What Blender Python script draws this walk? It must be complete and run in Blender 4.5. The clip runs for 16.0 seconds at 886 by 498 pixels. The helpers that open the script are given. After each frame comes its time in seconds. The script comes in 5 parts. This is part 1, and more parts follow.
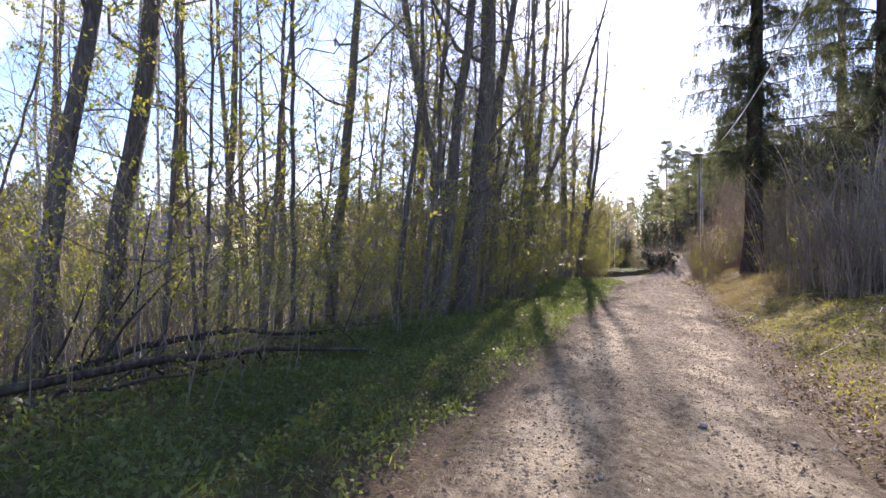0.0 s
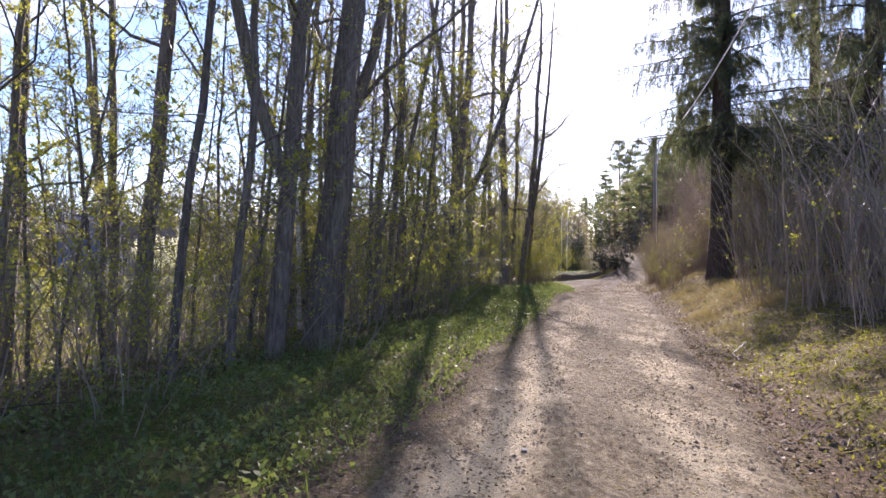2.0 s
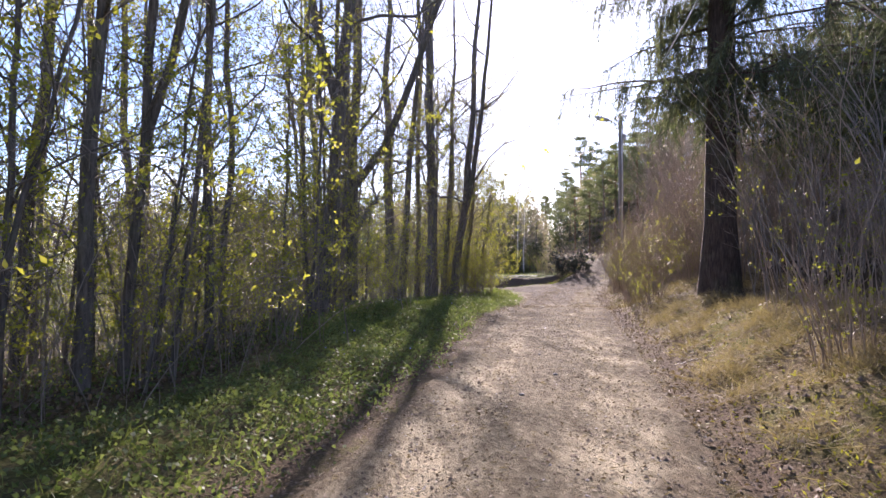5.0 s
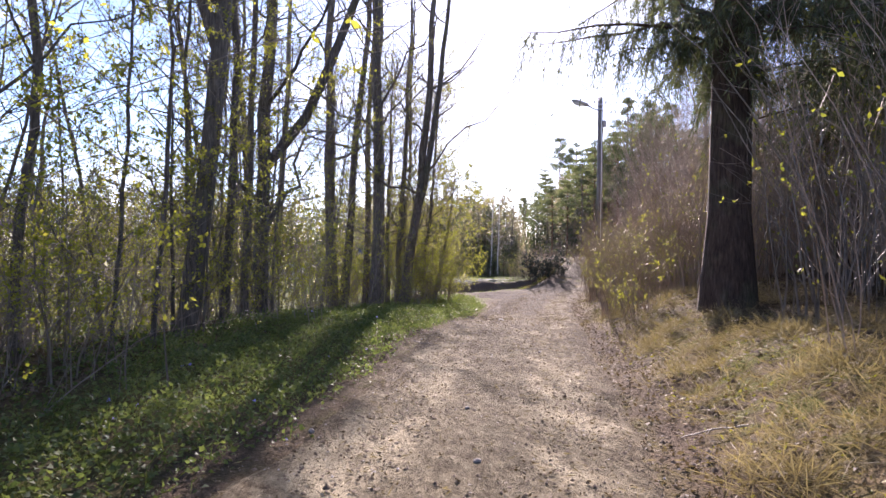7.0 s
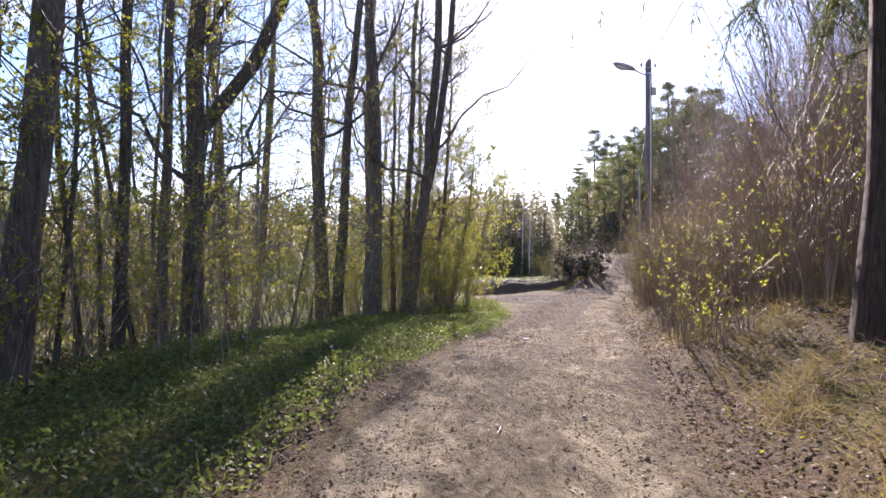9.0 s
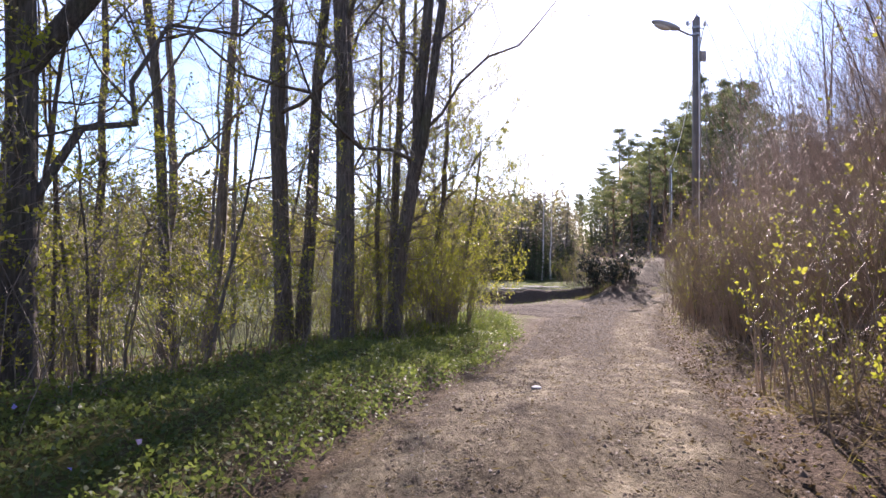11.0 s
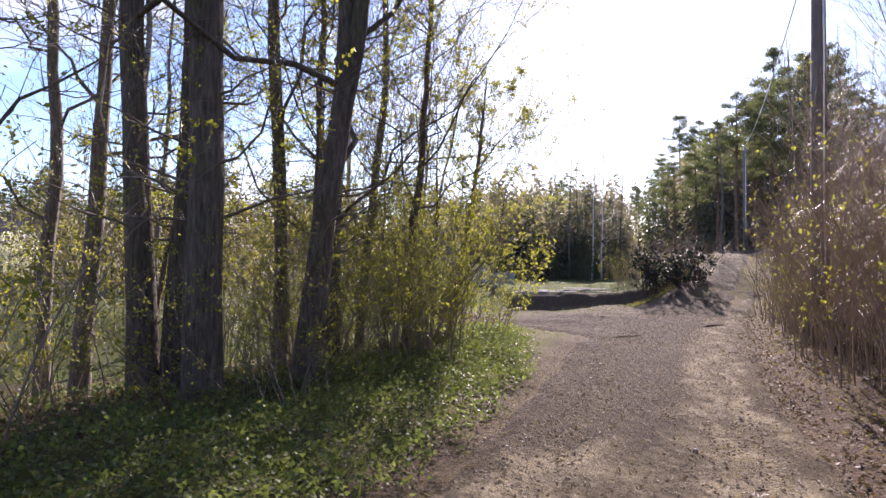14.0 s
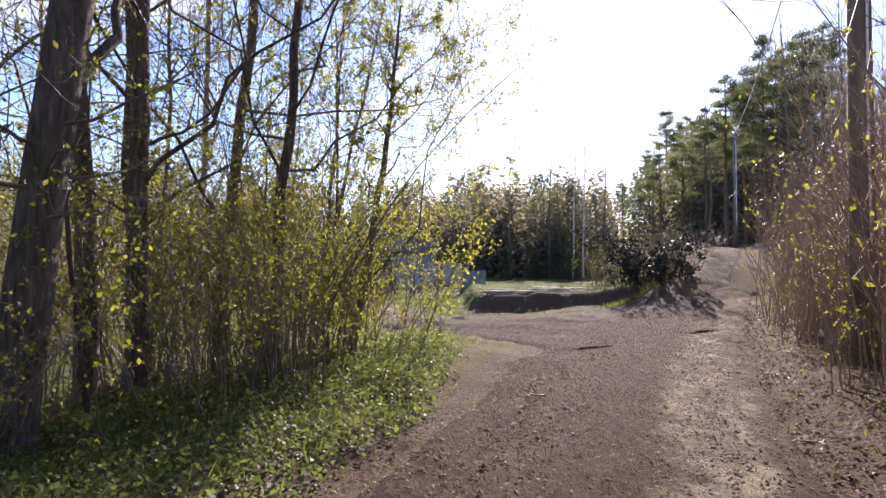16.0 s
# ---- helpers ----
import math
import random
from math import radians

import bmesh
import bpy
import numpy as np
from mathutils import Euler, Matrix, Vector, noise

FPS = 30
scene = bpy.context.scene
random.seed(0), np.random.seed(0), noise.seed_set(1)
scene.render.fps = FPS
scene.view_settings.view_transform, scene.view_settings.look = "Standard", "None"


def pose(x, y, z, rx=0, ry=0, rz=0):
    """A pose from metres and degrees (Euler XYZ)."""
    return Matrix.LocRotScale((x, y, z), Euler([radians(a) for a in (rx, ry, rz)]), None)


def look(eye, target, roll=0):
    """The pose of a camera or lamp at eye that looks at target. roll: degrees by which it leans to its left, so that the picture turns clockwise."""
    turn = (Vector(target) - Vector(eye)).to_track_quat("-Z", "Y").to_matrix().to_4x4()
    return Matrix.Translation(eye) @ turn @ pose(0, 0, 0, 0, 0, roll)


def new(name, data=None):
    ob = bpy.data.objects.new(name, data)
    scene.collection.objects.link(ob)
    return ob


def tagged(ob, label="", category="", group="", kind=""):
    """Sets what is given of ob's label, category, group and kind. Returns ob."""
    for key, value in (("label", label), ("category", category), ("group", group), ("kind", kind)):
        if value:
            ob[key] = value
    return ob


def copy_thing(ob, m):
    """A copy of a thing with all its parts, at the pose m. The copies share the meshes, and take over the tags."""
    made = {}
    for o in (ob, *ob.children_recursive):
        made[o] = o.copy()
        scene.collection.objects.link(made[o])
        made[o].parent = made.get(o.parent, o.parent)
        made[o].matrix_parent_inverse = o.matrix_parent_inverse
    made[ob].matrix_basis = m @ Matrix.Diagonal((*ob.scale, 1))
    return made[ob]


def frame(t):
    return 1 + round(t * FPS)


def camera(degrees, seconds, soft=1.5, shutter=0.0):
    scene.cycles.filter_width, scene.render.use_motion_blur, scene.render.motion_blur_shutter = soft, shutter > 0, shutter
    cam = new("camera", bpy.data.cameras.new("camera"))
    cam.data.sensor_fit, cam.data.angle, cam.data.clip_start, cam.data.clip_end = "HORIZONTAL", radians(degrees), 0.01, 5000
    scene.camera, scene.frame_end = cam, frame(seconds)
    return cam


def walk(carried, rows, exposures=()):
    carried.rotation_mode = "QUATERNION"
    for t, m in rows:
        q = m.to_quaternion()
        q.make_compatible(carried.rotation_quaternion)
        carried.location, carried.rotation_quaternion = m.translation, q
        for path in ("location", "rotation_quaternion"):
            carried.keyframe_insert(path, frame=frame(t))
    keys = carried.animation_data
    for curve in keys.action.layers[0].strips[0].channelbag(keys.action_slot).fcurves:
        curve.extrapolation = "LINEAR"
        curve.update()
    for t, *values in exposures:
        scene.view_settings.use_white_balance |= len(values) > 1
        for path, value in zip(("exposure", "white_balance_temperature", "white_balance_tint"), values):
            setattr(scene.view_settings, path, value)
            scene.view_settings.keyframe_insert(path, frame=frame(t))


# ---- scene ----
# camera and its walk
cam = camera(70.10, 16.0)
WALK = [
    (0.0, pose(0.000, -0.000, 1.381, 90.65, -0.39, 0.00)),
    (0.5, pose(0.396, 1.049, 1.399, 90.65, -0.34, -1.28)),
    (1.0, pose(0.796, 2.159, 1.400, 90.77, -0.23, -2.29)),
    (1.5, pose(1.204, 3.313, 1.410, 90.79, -0.09, -3.60)),
    (2.0, pose(1.603, 4.431, 1.446, 90.86, -0.00, -3.82)),
    (2.5, pose(2.039, 5.516, 1.473, 90.99, 0.21, -4.49)),
    (3.0, pose(2.428, 6.586, 1.482, 91.05, 0.31, -4.87)),
    (3.5, pose(2.846, 7.691, 1.491, 90.97, 0.36, -5.76)),
    (4.0, pose(3.255, 8.804, 1.549, 91.05, 0.28, -6.14)),
    (4.5, pose(3.627, 9.786, 1.543, 90.99, 0.13, -6.58)),
    (5.0, pose(3.974, 10.670, 1.517, 90.92, 0.04, -7.05)),
    (5.5, pose(4.309, 11.490, 1.489, 90.92, -0.05, -7.54)),
    (6.0, pose(4.643, 12.278, 1.463, 90.98, -0.24, -8.02)),
    (6.5, pose(4.990, 13.068, 1.449, 91.09, -0.58, -8.47)),
    (7.0, pose(5.361, 13.892, 1.487, 91.12, -0.73, -8.86)),
    (7.5, pose(5.715, 14.765, 1.504, 91.19, -0.73, -8.60)),
    (8.0, pose(5.984, 15.745, 1.503, 91.15, -0.76, -7.87)),
    (8.5, pose(6.225, 16.682, 1.500, 91.05, -0.34, -6.91)),
    (9.0, pose(6.449, 17.586, 1.500, 90.99, -0.08, -5.86)),
    (9.5, pose(6.669, 18.468, 1.503, 91.03, -0.03, -4.88)),
    (10.0, pose(6.895, 19.339, 1.514, 91.15, -0.15, -4.12)),
    (10.5, pose(7.140, 20.209, 1.532, 91.28, -0.33, -3.73)),
    (11.0, pose(7.415, 21.089, 1.547, 91.27, -0.25, -3.87)),
    (11.5, pose(7.678, 21.978, 1.568, 91.37, -0.14, -2.56)),
    (12.0, pose(7.956, 22.825, 1.578, 91.28, -0.15, -1.23)),
    (12.5, pose(8.216, 23.702, 1.593, 91.34, -0.02, 0.68)),
    (13.0, pose(8.503, 24.600, 1.601, 91.19, 0.00, 1.15)),
    (13.5, pose(8.778, 25.489, 1.570, 91.22, -0.05, 1.32)),
    (14.0, pose(9.063, 26.330, 1.505, 91.10, -0.15, 1.00)),
    (14.5, pose(9.388, 27.177, 1.428, 91.20, -0.08, 0.99)),
    (15.0, pose(9.746, 27.946, 1.368, 91.20, 0.05, 0.30)),
    (15.5, pose(10.032, 28.732, 1.333, 91.31, 0.27, 0.11)),
    (16.0, pose(10.317, 29.545, 1.294, 91.27, 0.23, 0.04)),
]
walk(cam, WALK, [(0.0, 1.72, 6600, 31), (6.5, 1.84, 6600, 31), (12.5, 1.58, 6600, 31), (16.0, 1.44, 6600, 31)])

# ---- world, sun, light ----
SUN_AZ, SUN_EL = 13.5, 24.5          # degrees clockwise from +y, and above the horizon
sun_dir = Vector((math.sin(radians(SUN_AZ)) * math.cos(radians(SUN_EL)), math.cos(radians(SUN_AZ)) * math.cos(radians(SUN_EL)), math.sin(radians(SUN_EL))))
world = bpy.data.worlds.new("sky")
scene.world = world
world.use_nodes = True
wt = world.node_tree
sky = wt.nodes.new("ShaderNodeTexSky")
sky.sky_type, sky.sun_disc = "NISHITA", False
sky.sun_elevation, sky.sun_rotation = radians(SUN_EL), radians(SUN_AZ)
sky.air_density, sky.dust_density, sky.ozone_density = 1.0, 0.3, 5.0
sky_co = wt.nodes.new("ShaderNodeTexCoord")
sky_map = wt.nodes.new("ShaderNodeMapping")
sky_map.inputs["Scale"].default_value = (1, 1, 2.6)
wt.links.new(sky_co.outputs["Generated"], sky_map.inputs[0])
cloud = wt.nodes.new("ShaderNodeTexNoise")
cloud.inputs["Scale"].default_value, cloud.inputs["Detail"].default_value, cloud.inputs["Roughness"].default_value = 2.6, 7, 0.55
wt.links.new(sky_map.outputs[0], cloud.inputs["Vector"])
cloud_ramp = wt.nodes.new("ShaderNodeValToRGB")
cloud_ramp.color_ramp.elements[0].position, cloud_ramp.color_ramp.elements[1].position = 0.53, 0.77
cloud_ramp.color_ramp.elements[1].color = (0.8, 0.8, 0.8, 1)
wt.links.new(cloud.outputs["Fac"], cloud_ramp.inputs[0])
sky_mix = wt.nodes.new("ShaderNodeMix")
sky_mix.data_type = "RGBA"
wt.links.new(cloud_ramp.outputs[0], sky_mix.inputs[0])
wt.links.new(sky.outputs[0], sky_mix.inputs[6])
sky_mix.inputs[7].default_value = (7.0, 7.3, 7.8, 1)
wt.links.new(sky_mix.outputs[2], wt.nodes["Background"].inputs[0])
wt.nodes["Background"].inputs[1].default_value = 0.1
sun = new("sun", bpy.data.lights.new("sun", "SUN"))
sun.data.energy, sun.data.angle, sun.data.color = 5.0, radians(0.6), (1.0, 0.95, 0.88)
sun.matrix_world = look(sun_dir * 60, (0, 0, 0))


# ---- materials ----
def material(name):
    m = bpy.data.materials.new(name)
    m.use_nodes = True
    return m, m.node_tree, m.node_tree.nodes["Principled BSDF"]


def node(nt, kind, **inputs):
    n = nt.nodes.new(kind)
    for k, v in inputs.items():
        n.inputs[k].default_value = v
    return n


def ramp(nt, fac, stops):
    n = nt.nodes.new("ShaderNodeValToRGB")
    els = n.color_ramp.elements
    while len(els) < len(stops):
        els.new(0.5)
    for e, (p, c) in zip(els, stops):
        e.position, e.color = p, (*c, 1)
    nt.links.new(fac, n.inputs[0])
    return n.outputs[0]


def noise_tex(nt, scale, detail=6.0, rough=0.6, stretch=(1, 1, 1)):
    co = nt.nodes.new("ShaderNodeTexCoord")
    mp = nt.nodes.new("ShaderNodeMapping")
    mp.inputs["Scale"].default_value = stretch
    nt.links.new(co.outputs["Object"], mp.inputs[0])
    n = node(nt, "ShaderNodeTexNoise", Scale=scale, Detail=detail, Roughness=rough)
    nt.links.new(mp.outputs[0], n.inputs["Vector"])
    return n.outputs["Fac"]


def mix(nt, fac, a, b, blend="MIX"):
    n = nt.nodes.new("ShaderNodeMix")
    n.data_type, n.blend_type = "RGBA", blend
    for sock, v in ((n.inputs[0], fac), (n.inputs[6], a), (n.inputs[7], b)):
        if hasattr(v, "node"):
            nt.links.new(v, sock)
        else:
            sock.default_value = v if isinstance(v, (int, float)) else (*v, 1)
    return n.outputs[2]


def bump(nt, bsdf, height, strength=0.5, dist=0.02):
    b = node(nt, "ShaderNodeBump", Strength=strength, Distance=dist)
    nt.links.new(height, b.inputs["Height"])
    nt.links.new(b.outputs[0], bsdf.inputs["Normal"])


def math_node(nt, op, a, b=0.0):
    n = nt.nodes.new("ShaderNodeMath")
    n.operation = op
    for s, v in ((n.inputs[0], a), (n.inputs[1], b)):
        if hasattr(v, "node"):
            nt.links.new(v, s)
        else:
            s.default_value = v
    return n.outputs[0]


def attribute(nt, name):
    n = nt.nodes.new("ShaderNodeAttribute")
    n.attribute_name = name
    return n.outputs["Fac"]


def vary(nt, color, amount=0.25):
    """Each object a little lighter or darker."""
    info = nt.nodes.new("ShaderNodeObjectInfo")
    hsv = nt.nodes.new("ShaderNodeHueSaturation")
    v = math_node(nt, "MULTIPLY_ADD", info.outputs["Random"], amount)
    v.node.inputs[2].default_value = 1 - amount / 2
    nt.links.new(v, hsv.inputs["Value"])
    nt.links.new(color, hsv.inputs["Color"])
    return hsv.outputs[0]


def mat_plain(name, c1, c2, scale=8.0, rough=0.8, stretch=(1, 1, 1), bumps=0.4, dist=0.01, metal=0.0):
    m, nt, b = material(name)
    n1 = noise_tex(nt, scale, 7, 0.65, stretch)
    n2 = noise_tex(nt, scale * 0.17, 3, 0.5)
    c = ramp(nt, n1, [(0.3, c1), (0.7, c2)])
    c = mix(nt, 0.35, c, ramp(nt, n2, [(0.35, tuple(x * 0.55 for x in c1)), (0.65, c2)]))
    nt.links.new(vary(nt, c), b.inputs["Base Color"])
    b.inputs["Roughness"].default_value, b.inputs["Metallic"].default_value = rough, metal
    b.inputs["Specular IOR Level"].default_value = 0.5 if rough < 0.4 else 0.22
    bump(nt, b, n1, bumps, dist)
    return m


def mat_leaf(name, c1, c2, glow=0.5, gloss=0.2):
    """Thin leaf: part of the light goes through."""
    m, nt, b = material(name)
    geo = nt.nodes.new("ShaderNodeNewGeometry")
    c = ramp(nt, geo.outputs["Random Per Island"], [(0.0, c1), (1.0, c2)])
    c = mix(nt, 0.4, c, ramp(nt, noise_tex(nt, 0.9, 3), [(0.35, c1), (0.65, c2)]))
    nt.links.new(c, b.inputs["Base Color"])
    b.inputs["Roughness"].default_value = 0.6
    b.inputs["Specular IOR Level"].default_value = gloss
    tr = nt.nodes.new("ShaderNodeBsdfTranslucent")
    nt.links.new(mix(nt, 1.0, c, (1.9, 1.9, 1.0), "MULTIPLY"), tr.inputs[0])
    ms = node(nt, "ShaderNodeMixShader", Fac=glow)
    nt.links.new(b.outputs[0], ms.inputs[1])
    nt.links.new(tr.outputs[0], ms.inputs[2])
    nt.links.new(ms.outputs[0], nt.nodes["Material Output"].inputs[0])
    return m


def mat_ground():
    m, nt, b = material("forest_floor")
    fine, mid, big = noise_tex(nt, 22, 8, 0.7), noise_tex(nt, 3.1, 6, 0.6), noise_tex(nt, 0.45, 4, 0.55)
    soil = ramp(nt, fine, [(0.25, (0.035, 0.026, 0.018)), (0.5, (0.11, 0.08, 0.05)), (0.75, (0.23, 0.18, 0.12))])
    moss = ramp(nt, fine, [(0.3, (0.035, 0.04, 0.01)), (0.7, (0.17, 0.165, 0.035))])
    straw = ramp(nt, fine, [(0.3, (0.06, 0.044, 0.022)), (0.7, (0.22, 0.165, 0.085))])
    c = mix(nt, ramp(nt, mid, [(0.42, (0, 0, 0)), (0.6, (1, 1, 1))]), soil, moss)
    c = mix(nt, ramp(nt, big, [(0.45, (0, 0, 0)), (0.62, (0.8, 0.8, 0.8))]), c, straw)
    grass = ramp(nt, fine, [(0.3, (0.035, 0.05, 0.014)), (0.7, (0.12, 0.14, 0.04))])
    c = mix(nt, attribute(nt, "grass"), c, grass)
    leafy = ramp(nt, noise_tex(nt, 34, 6, 0.75), [(0.32, (0.03, 0.022, 0.016)), (0.5, (0.085, 0.06, 0.042)), (0.68, (0.2, 0.145, 0.105))])
    c = mix(nt, attribute(nt, "litter"), c, leafy)
    nt.links.new(c, b.inputs["Base Color"])
    b.inputs["Roughness"].default_value = 0.95
    b.inputs["Specular IOR Level"].default_value = 0.05
    bump(nt, b, math_node(nt, "ADD", fine, mid), 0.8, 0.05)
    return m


def mat_road():
    """Dry sandy track: two pale wheel ruts, a darker gritty crown, litter towards the edges."""
    m, nt, b = material("dry_dirt")
    fine, grit, mid, big = noise_tex(nt, 60, 6, 0.7), noise_tex(nt, 14, 7, 0.75, (1, 0.5, 1)), noise_tex(nt, 2.6, 6, 0.65, (1, 0.6, 1)), noise_tex(nt, 0.7, 4, 0.6)
    across = attribute(nt, "across")
    wob = math_node(nt, "ADD", across, math_node(nt, "MULTIPLY", math_node(nt, "SUBTRACT", big, 0.5), 0.7))
    rut = math_node(nt, "ABSOLUTE", math_node(nt, "SUBTRACT", math_node(nt, "ABSOLUTE", wob), 0.72))
    rutmask = ramp(nt, math_node(nt, "ADD", rut, math_node(nt, "MULTIPLY", math_node(nt, "SUBTRACT", mid, 0.5), 0.9)), [(0.16, (1, 1, 1)), (0.42, (0.1, 0.1, 0.1))])
    pale = ramp(nt, fine, [(0.25, (0.25, 0.21, 0.135)), (0.7, (0.445, 0.385, 0.262))])
    dark = ramp(nt, grit, [(0.28, (0.035, 0.026, 0.015)), (0.5, (0.13, 0.108, 0.07)), (0.75, (0.31, 0.265, 0.178))])
    c = mix(nt, rutmask, dark, pale)
    blot = noise_tex(nt, 1.5, 7, 0.7, (1, 0.35, 1))
    c = mix(nt, ramp(nt, blot, [(0.42, (0.85, 0.85, 0.85)), (0.54, (0, 0, 0))]), c, dark)
    speck = ramp(nt, grit, [(0.33, (1, 1, 1)), (0.43, (0, 0, 0))])
    c = mix(nt, math_node(nt, "MULTIPLY", speck, 0.85), c, (0.07, 0.05, 0.033))
    edge = math_node(nt, "ADD", math_node(nt, "ABSOLUTE", across), math_node(nt, "MULTIPLY", math_node(nt, "SUBTRACT", mid, 0.5), 1.8))
    edge = math_node(nt, "MULTIPLY", edge, 0.4)
    c = mix(nt, ramp(nt, edge, [(1.0 / 2.5, (0, 0, 0)), (1.6 / 2.5, (1, 1, 1))]).node.outputs[0], c, ramp(nt, grit, [(0.3, (0.05, 0.037, 0.024)), (0.7, (0.2, 0.155, 0.1))]))
    # deep brown mixed in by a per-vertex amount, broken up by noise
    darken = math_node(nt, "ADD", attribute(nt, "darken"), math_node(nt, "MULTIPLY", math_node(nt, "SUBTRACT", math_node(nt, "ADD", mid, math_node(nt, "SUBTRACT", blot, 0.5)), 0.5), 1.5))
    c = mix(nt, ramp(nt, darken, [(0.2, (0, 0, 0)), (0.8, (0.9, 0.9, 0.9))]), c, ramp(nt, grit, [(0.3, (0.022, 0.017, 0.012)), (0.7, (0.095, 0.072, 0.05))]))
    nt.links.new(c, b.inputs["Base Color"])
    b.inputs["Roughness"].default_value = 0.95
    b.inputs["Specular IOR Level"].default_value = 0.04
    h = math_node(nt, "ADD", math_node(nt, "MULTIPLY", fine, 0.3), math_node(nt, "ADD", grit, mid))
    bump(nt, b, h, 0.9, 0.06)
    return m


def mat_bark(name, c1, c2, c3):
    m, nt, b = material(name)
    rid = noise_tex(nt, 26, 8, 0.7, (1, 1, 0.16))
    big = noise_tex(nt, 1.3, 4, 0.6)
    c = ramp(nt, rid, [(0.3, c1), (0.55, c2), (0.8, c3)])
    c = mix(nt, ramp(nt, big, [(0.5, (0, 0, 0)), (0.7, (0.7, 0.7, 0.7))]), c, ramp(nt, rid, [(0.3, (0.06, 0.065, 0.03)), (0.7, (0.19, 0.19, 0.12))]))
    nt.links.new(vary(nt, c, 0.35), b.inputs["Base Color"])
    b.inputs["Roughness"].default_value = 0.9
    b.inputs["Specular IOR Level"].default_value = 0.15
    bump(nt, b, rid, 0.9, 0.025)
    return m


def mat_birch():
    m, nt, b = material("birch_bark")
    band = noise_tex(nt, 6, 6, 0.7, (0.6, 0.6, 5))
    c = ramp(nt, band, [(0.36, (0.05, 0.045, 0.04)), (0.44, (0.45, 0.42, 0.38)), (0.7, (0.72, 0.69, 0.63))])
    nt.links.new(c, b.inputs["Base Color"])
    b.inputs["Roughness"].default_value = 0.7
    bump(nt, b, band, 0.4, 0.008)
    return m


BARK = mat_bark("grey_bark", (0.05, 0.042, 0.035), (0.16, 0.138, 0.115), (0.31, 0.28, 0.25))
BARK_PINE = mat_bark("pine_bark", (0.05, 0.03, 0.02), (0.2, 0.115, 0.07), (0.36, 0.22, 0.14))
BARK_SPRUCE = mat_bark("spruce_bark", (0.03, 0.02, 0.016), (0.1, 0.07, 0.055), (0.2, 0.15, 0.12))
BIRCH = mat_birch()
TWIG = mat_plain("twig_bark", (0.11, 0.088, 0.068), (0.31, 0.26, 0.21), 9, 0.5)
CANE = mat_plain("cane_bark", (0.18, 0.13, 0.098), (0.47, 0.365, 0.28), 7, 0.5)
DRYCANE = mat_plain("dry_cane", (0.16, 0.12, 0.08), (0.42, 0.34, 0.25), 7, 0.6)
LEAF = mat_leaf("young_leaf", (0.14, 0.165, 0.03), (0.31, 0.295, 0.07), 0.52)
LEAF_BUSH = mat_leaf("bush_leaf", (0.125, 0.15, 0.028), (0.27, 0.26, 0.06), 0.46)
HERB = mat_leaf("herb_leaf", (0.047, 0.076, 0.028), (0.165, 0.198, 0.08), 0.38, 0.24)
EVERGREEN = mat_leaf("evergreen_leaf", (0.012, 0.018, 0.018), (0.04, 0.05, 0.045), 0.12)
BLADE = mat_leaf("grass_blade", (0.05, 0.08, 0.025), (0.16, 0.185, 0.06), 0.4)
DRYBLADE = mat_leaf("dry_grass", (0.12, 0.096, 0.06), (0.31, 0.255, 0.17), 0.22, 0.08)
MOSS = mat_leaf("moss_tuft", (0.075, 0.088, 0.013), (0.23, 0.225, 0.04), 0.4)
DEAD = mat_leaf("dead_leaf", (0.06, 0.042, 0.028), (0.23, 0.175, 0.125), 0.1, 0.05)
NEEDLE = mat_leaf("spruce_needles", (0.045, 0.06, 0.042), (0.115, 0.13, 0.09), 0.4)
NEEDLE_PINE = mat_leaf("pine_needles", (0.055, 0.072, 0.045), (0.135, 0.15, 0.095), 0.4)
NEEDLE_DRY = mat_leaf("drooping_twigs", (0.035, 0.03, 0.02), (0.10, 0.085, 0.05), 0.3)
PETAL = mat_leaf("violet_petal", (0.16, 0.15, 0.5), (0.3, 0.28, 0.7), 0.3)
BLOSSOM = mat_leaf("white_blossom", (0.6, 0.6, 0.52), (0.8, 0.8, 0.72), 0.3)
SCRUB = mat_leaf("olive_scrub", (0.045, 0.04, 0.018), (0.15, 0.132, 0.05), 0.36)
BARE_WOOD = mat_leaf("bare_twig_mass", (0.1, 0.09, 0.086), (0.24, 0.215, 0.205), 0.4)
GROUND, ROAD = mat_ground(), mat_road()
ROAD_DARK = mat_plain("dark_soil", (0.05, 0.037, 0.025), (0.2, 0.15, 0.105), 30, 0.95)
STONE = mat_plain("field_stone", (0.16, 0.14, 0.12), (0.42, 0.38, 0.34), 14, 0.85)
WHITE_STONE = mat_plain("chalk_stone", (0.6, 0.58, 0.55), (0.8, 0.78, 0.75), 14, 0.8)
POLE_WOOD = mat_plain("weathered_pole", (0.10, 0.085, 0.07), (0.3, 0.27, 0.235), 12, 0.8, (1, 1, 0.06))
GREY_WOOD = mat_plain("grey_boards", (0.16, 0.155, 0.14), (0.42, 0.41, 0.37), 14, 0.8, (1, 1, 0.08))
STEEL = mat_plain("galvanised_steel", (0.3, 0.31, 0.32), (0.5, 0.51, 0.52), 25, 0.45, metal=0.9, bumps=0.1)
LAMP_GREY = mat_plain("lamp_housing", (0.3, 0.31, 0.31), (0.45, 0.46, 0.46), 20, 0.5, bumps=0.1)
LAMP_GLASS = mat_plain("lamp_bowl", (0.55, 0.55, 0.5), (0.7, 0.7, 0.65), 20, 0.25, bumps=0.05)
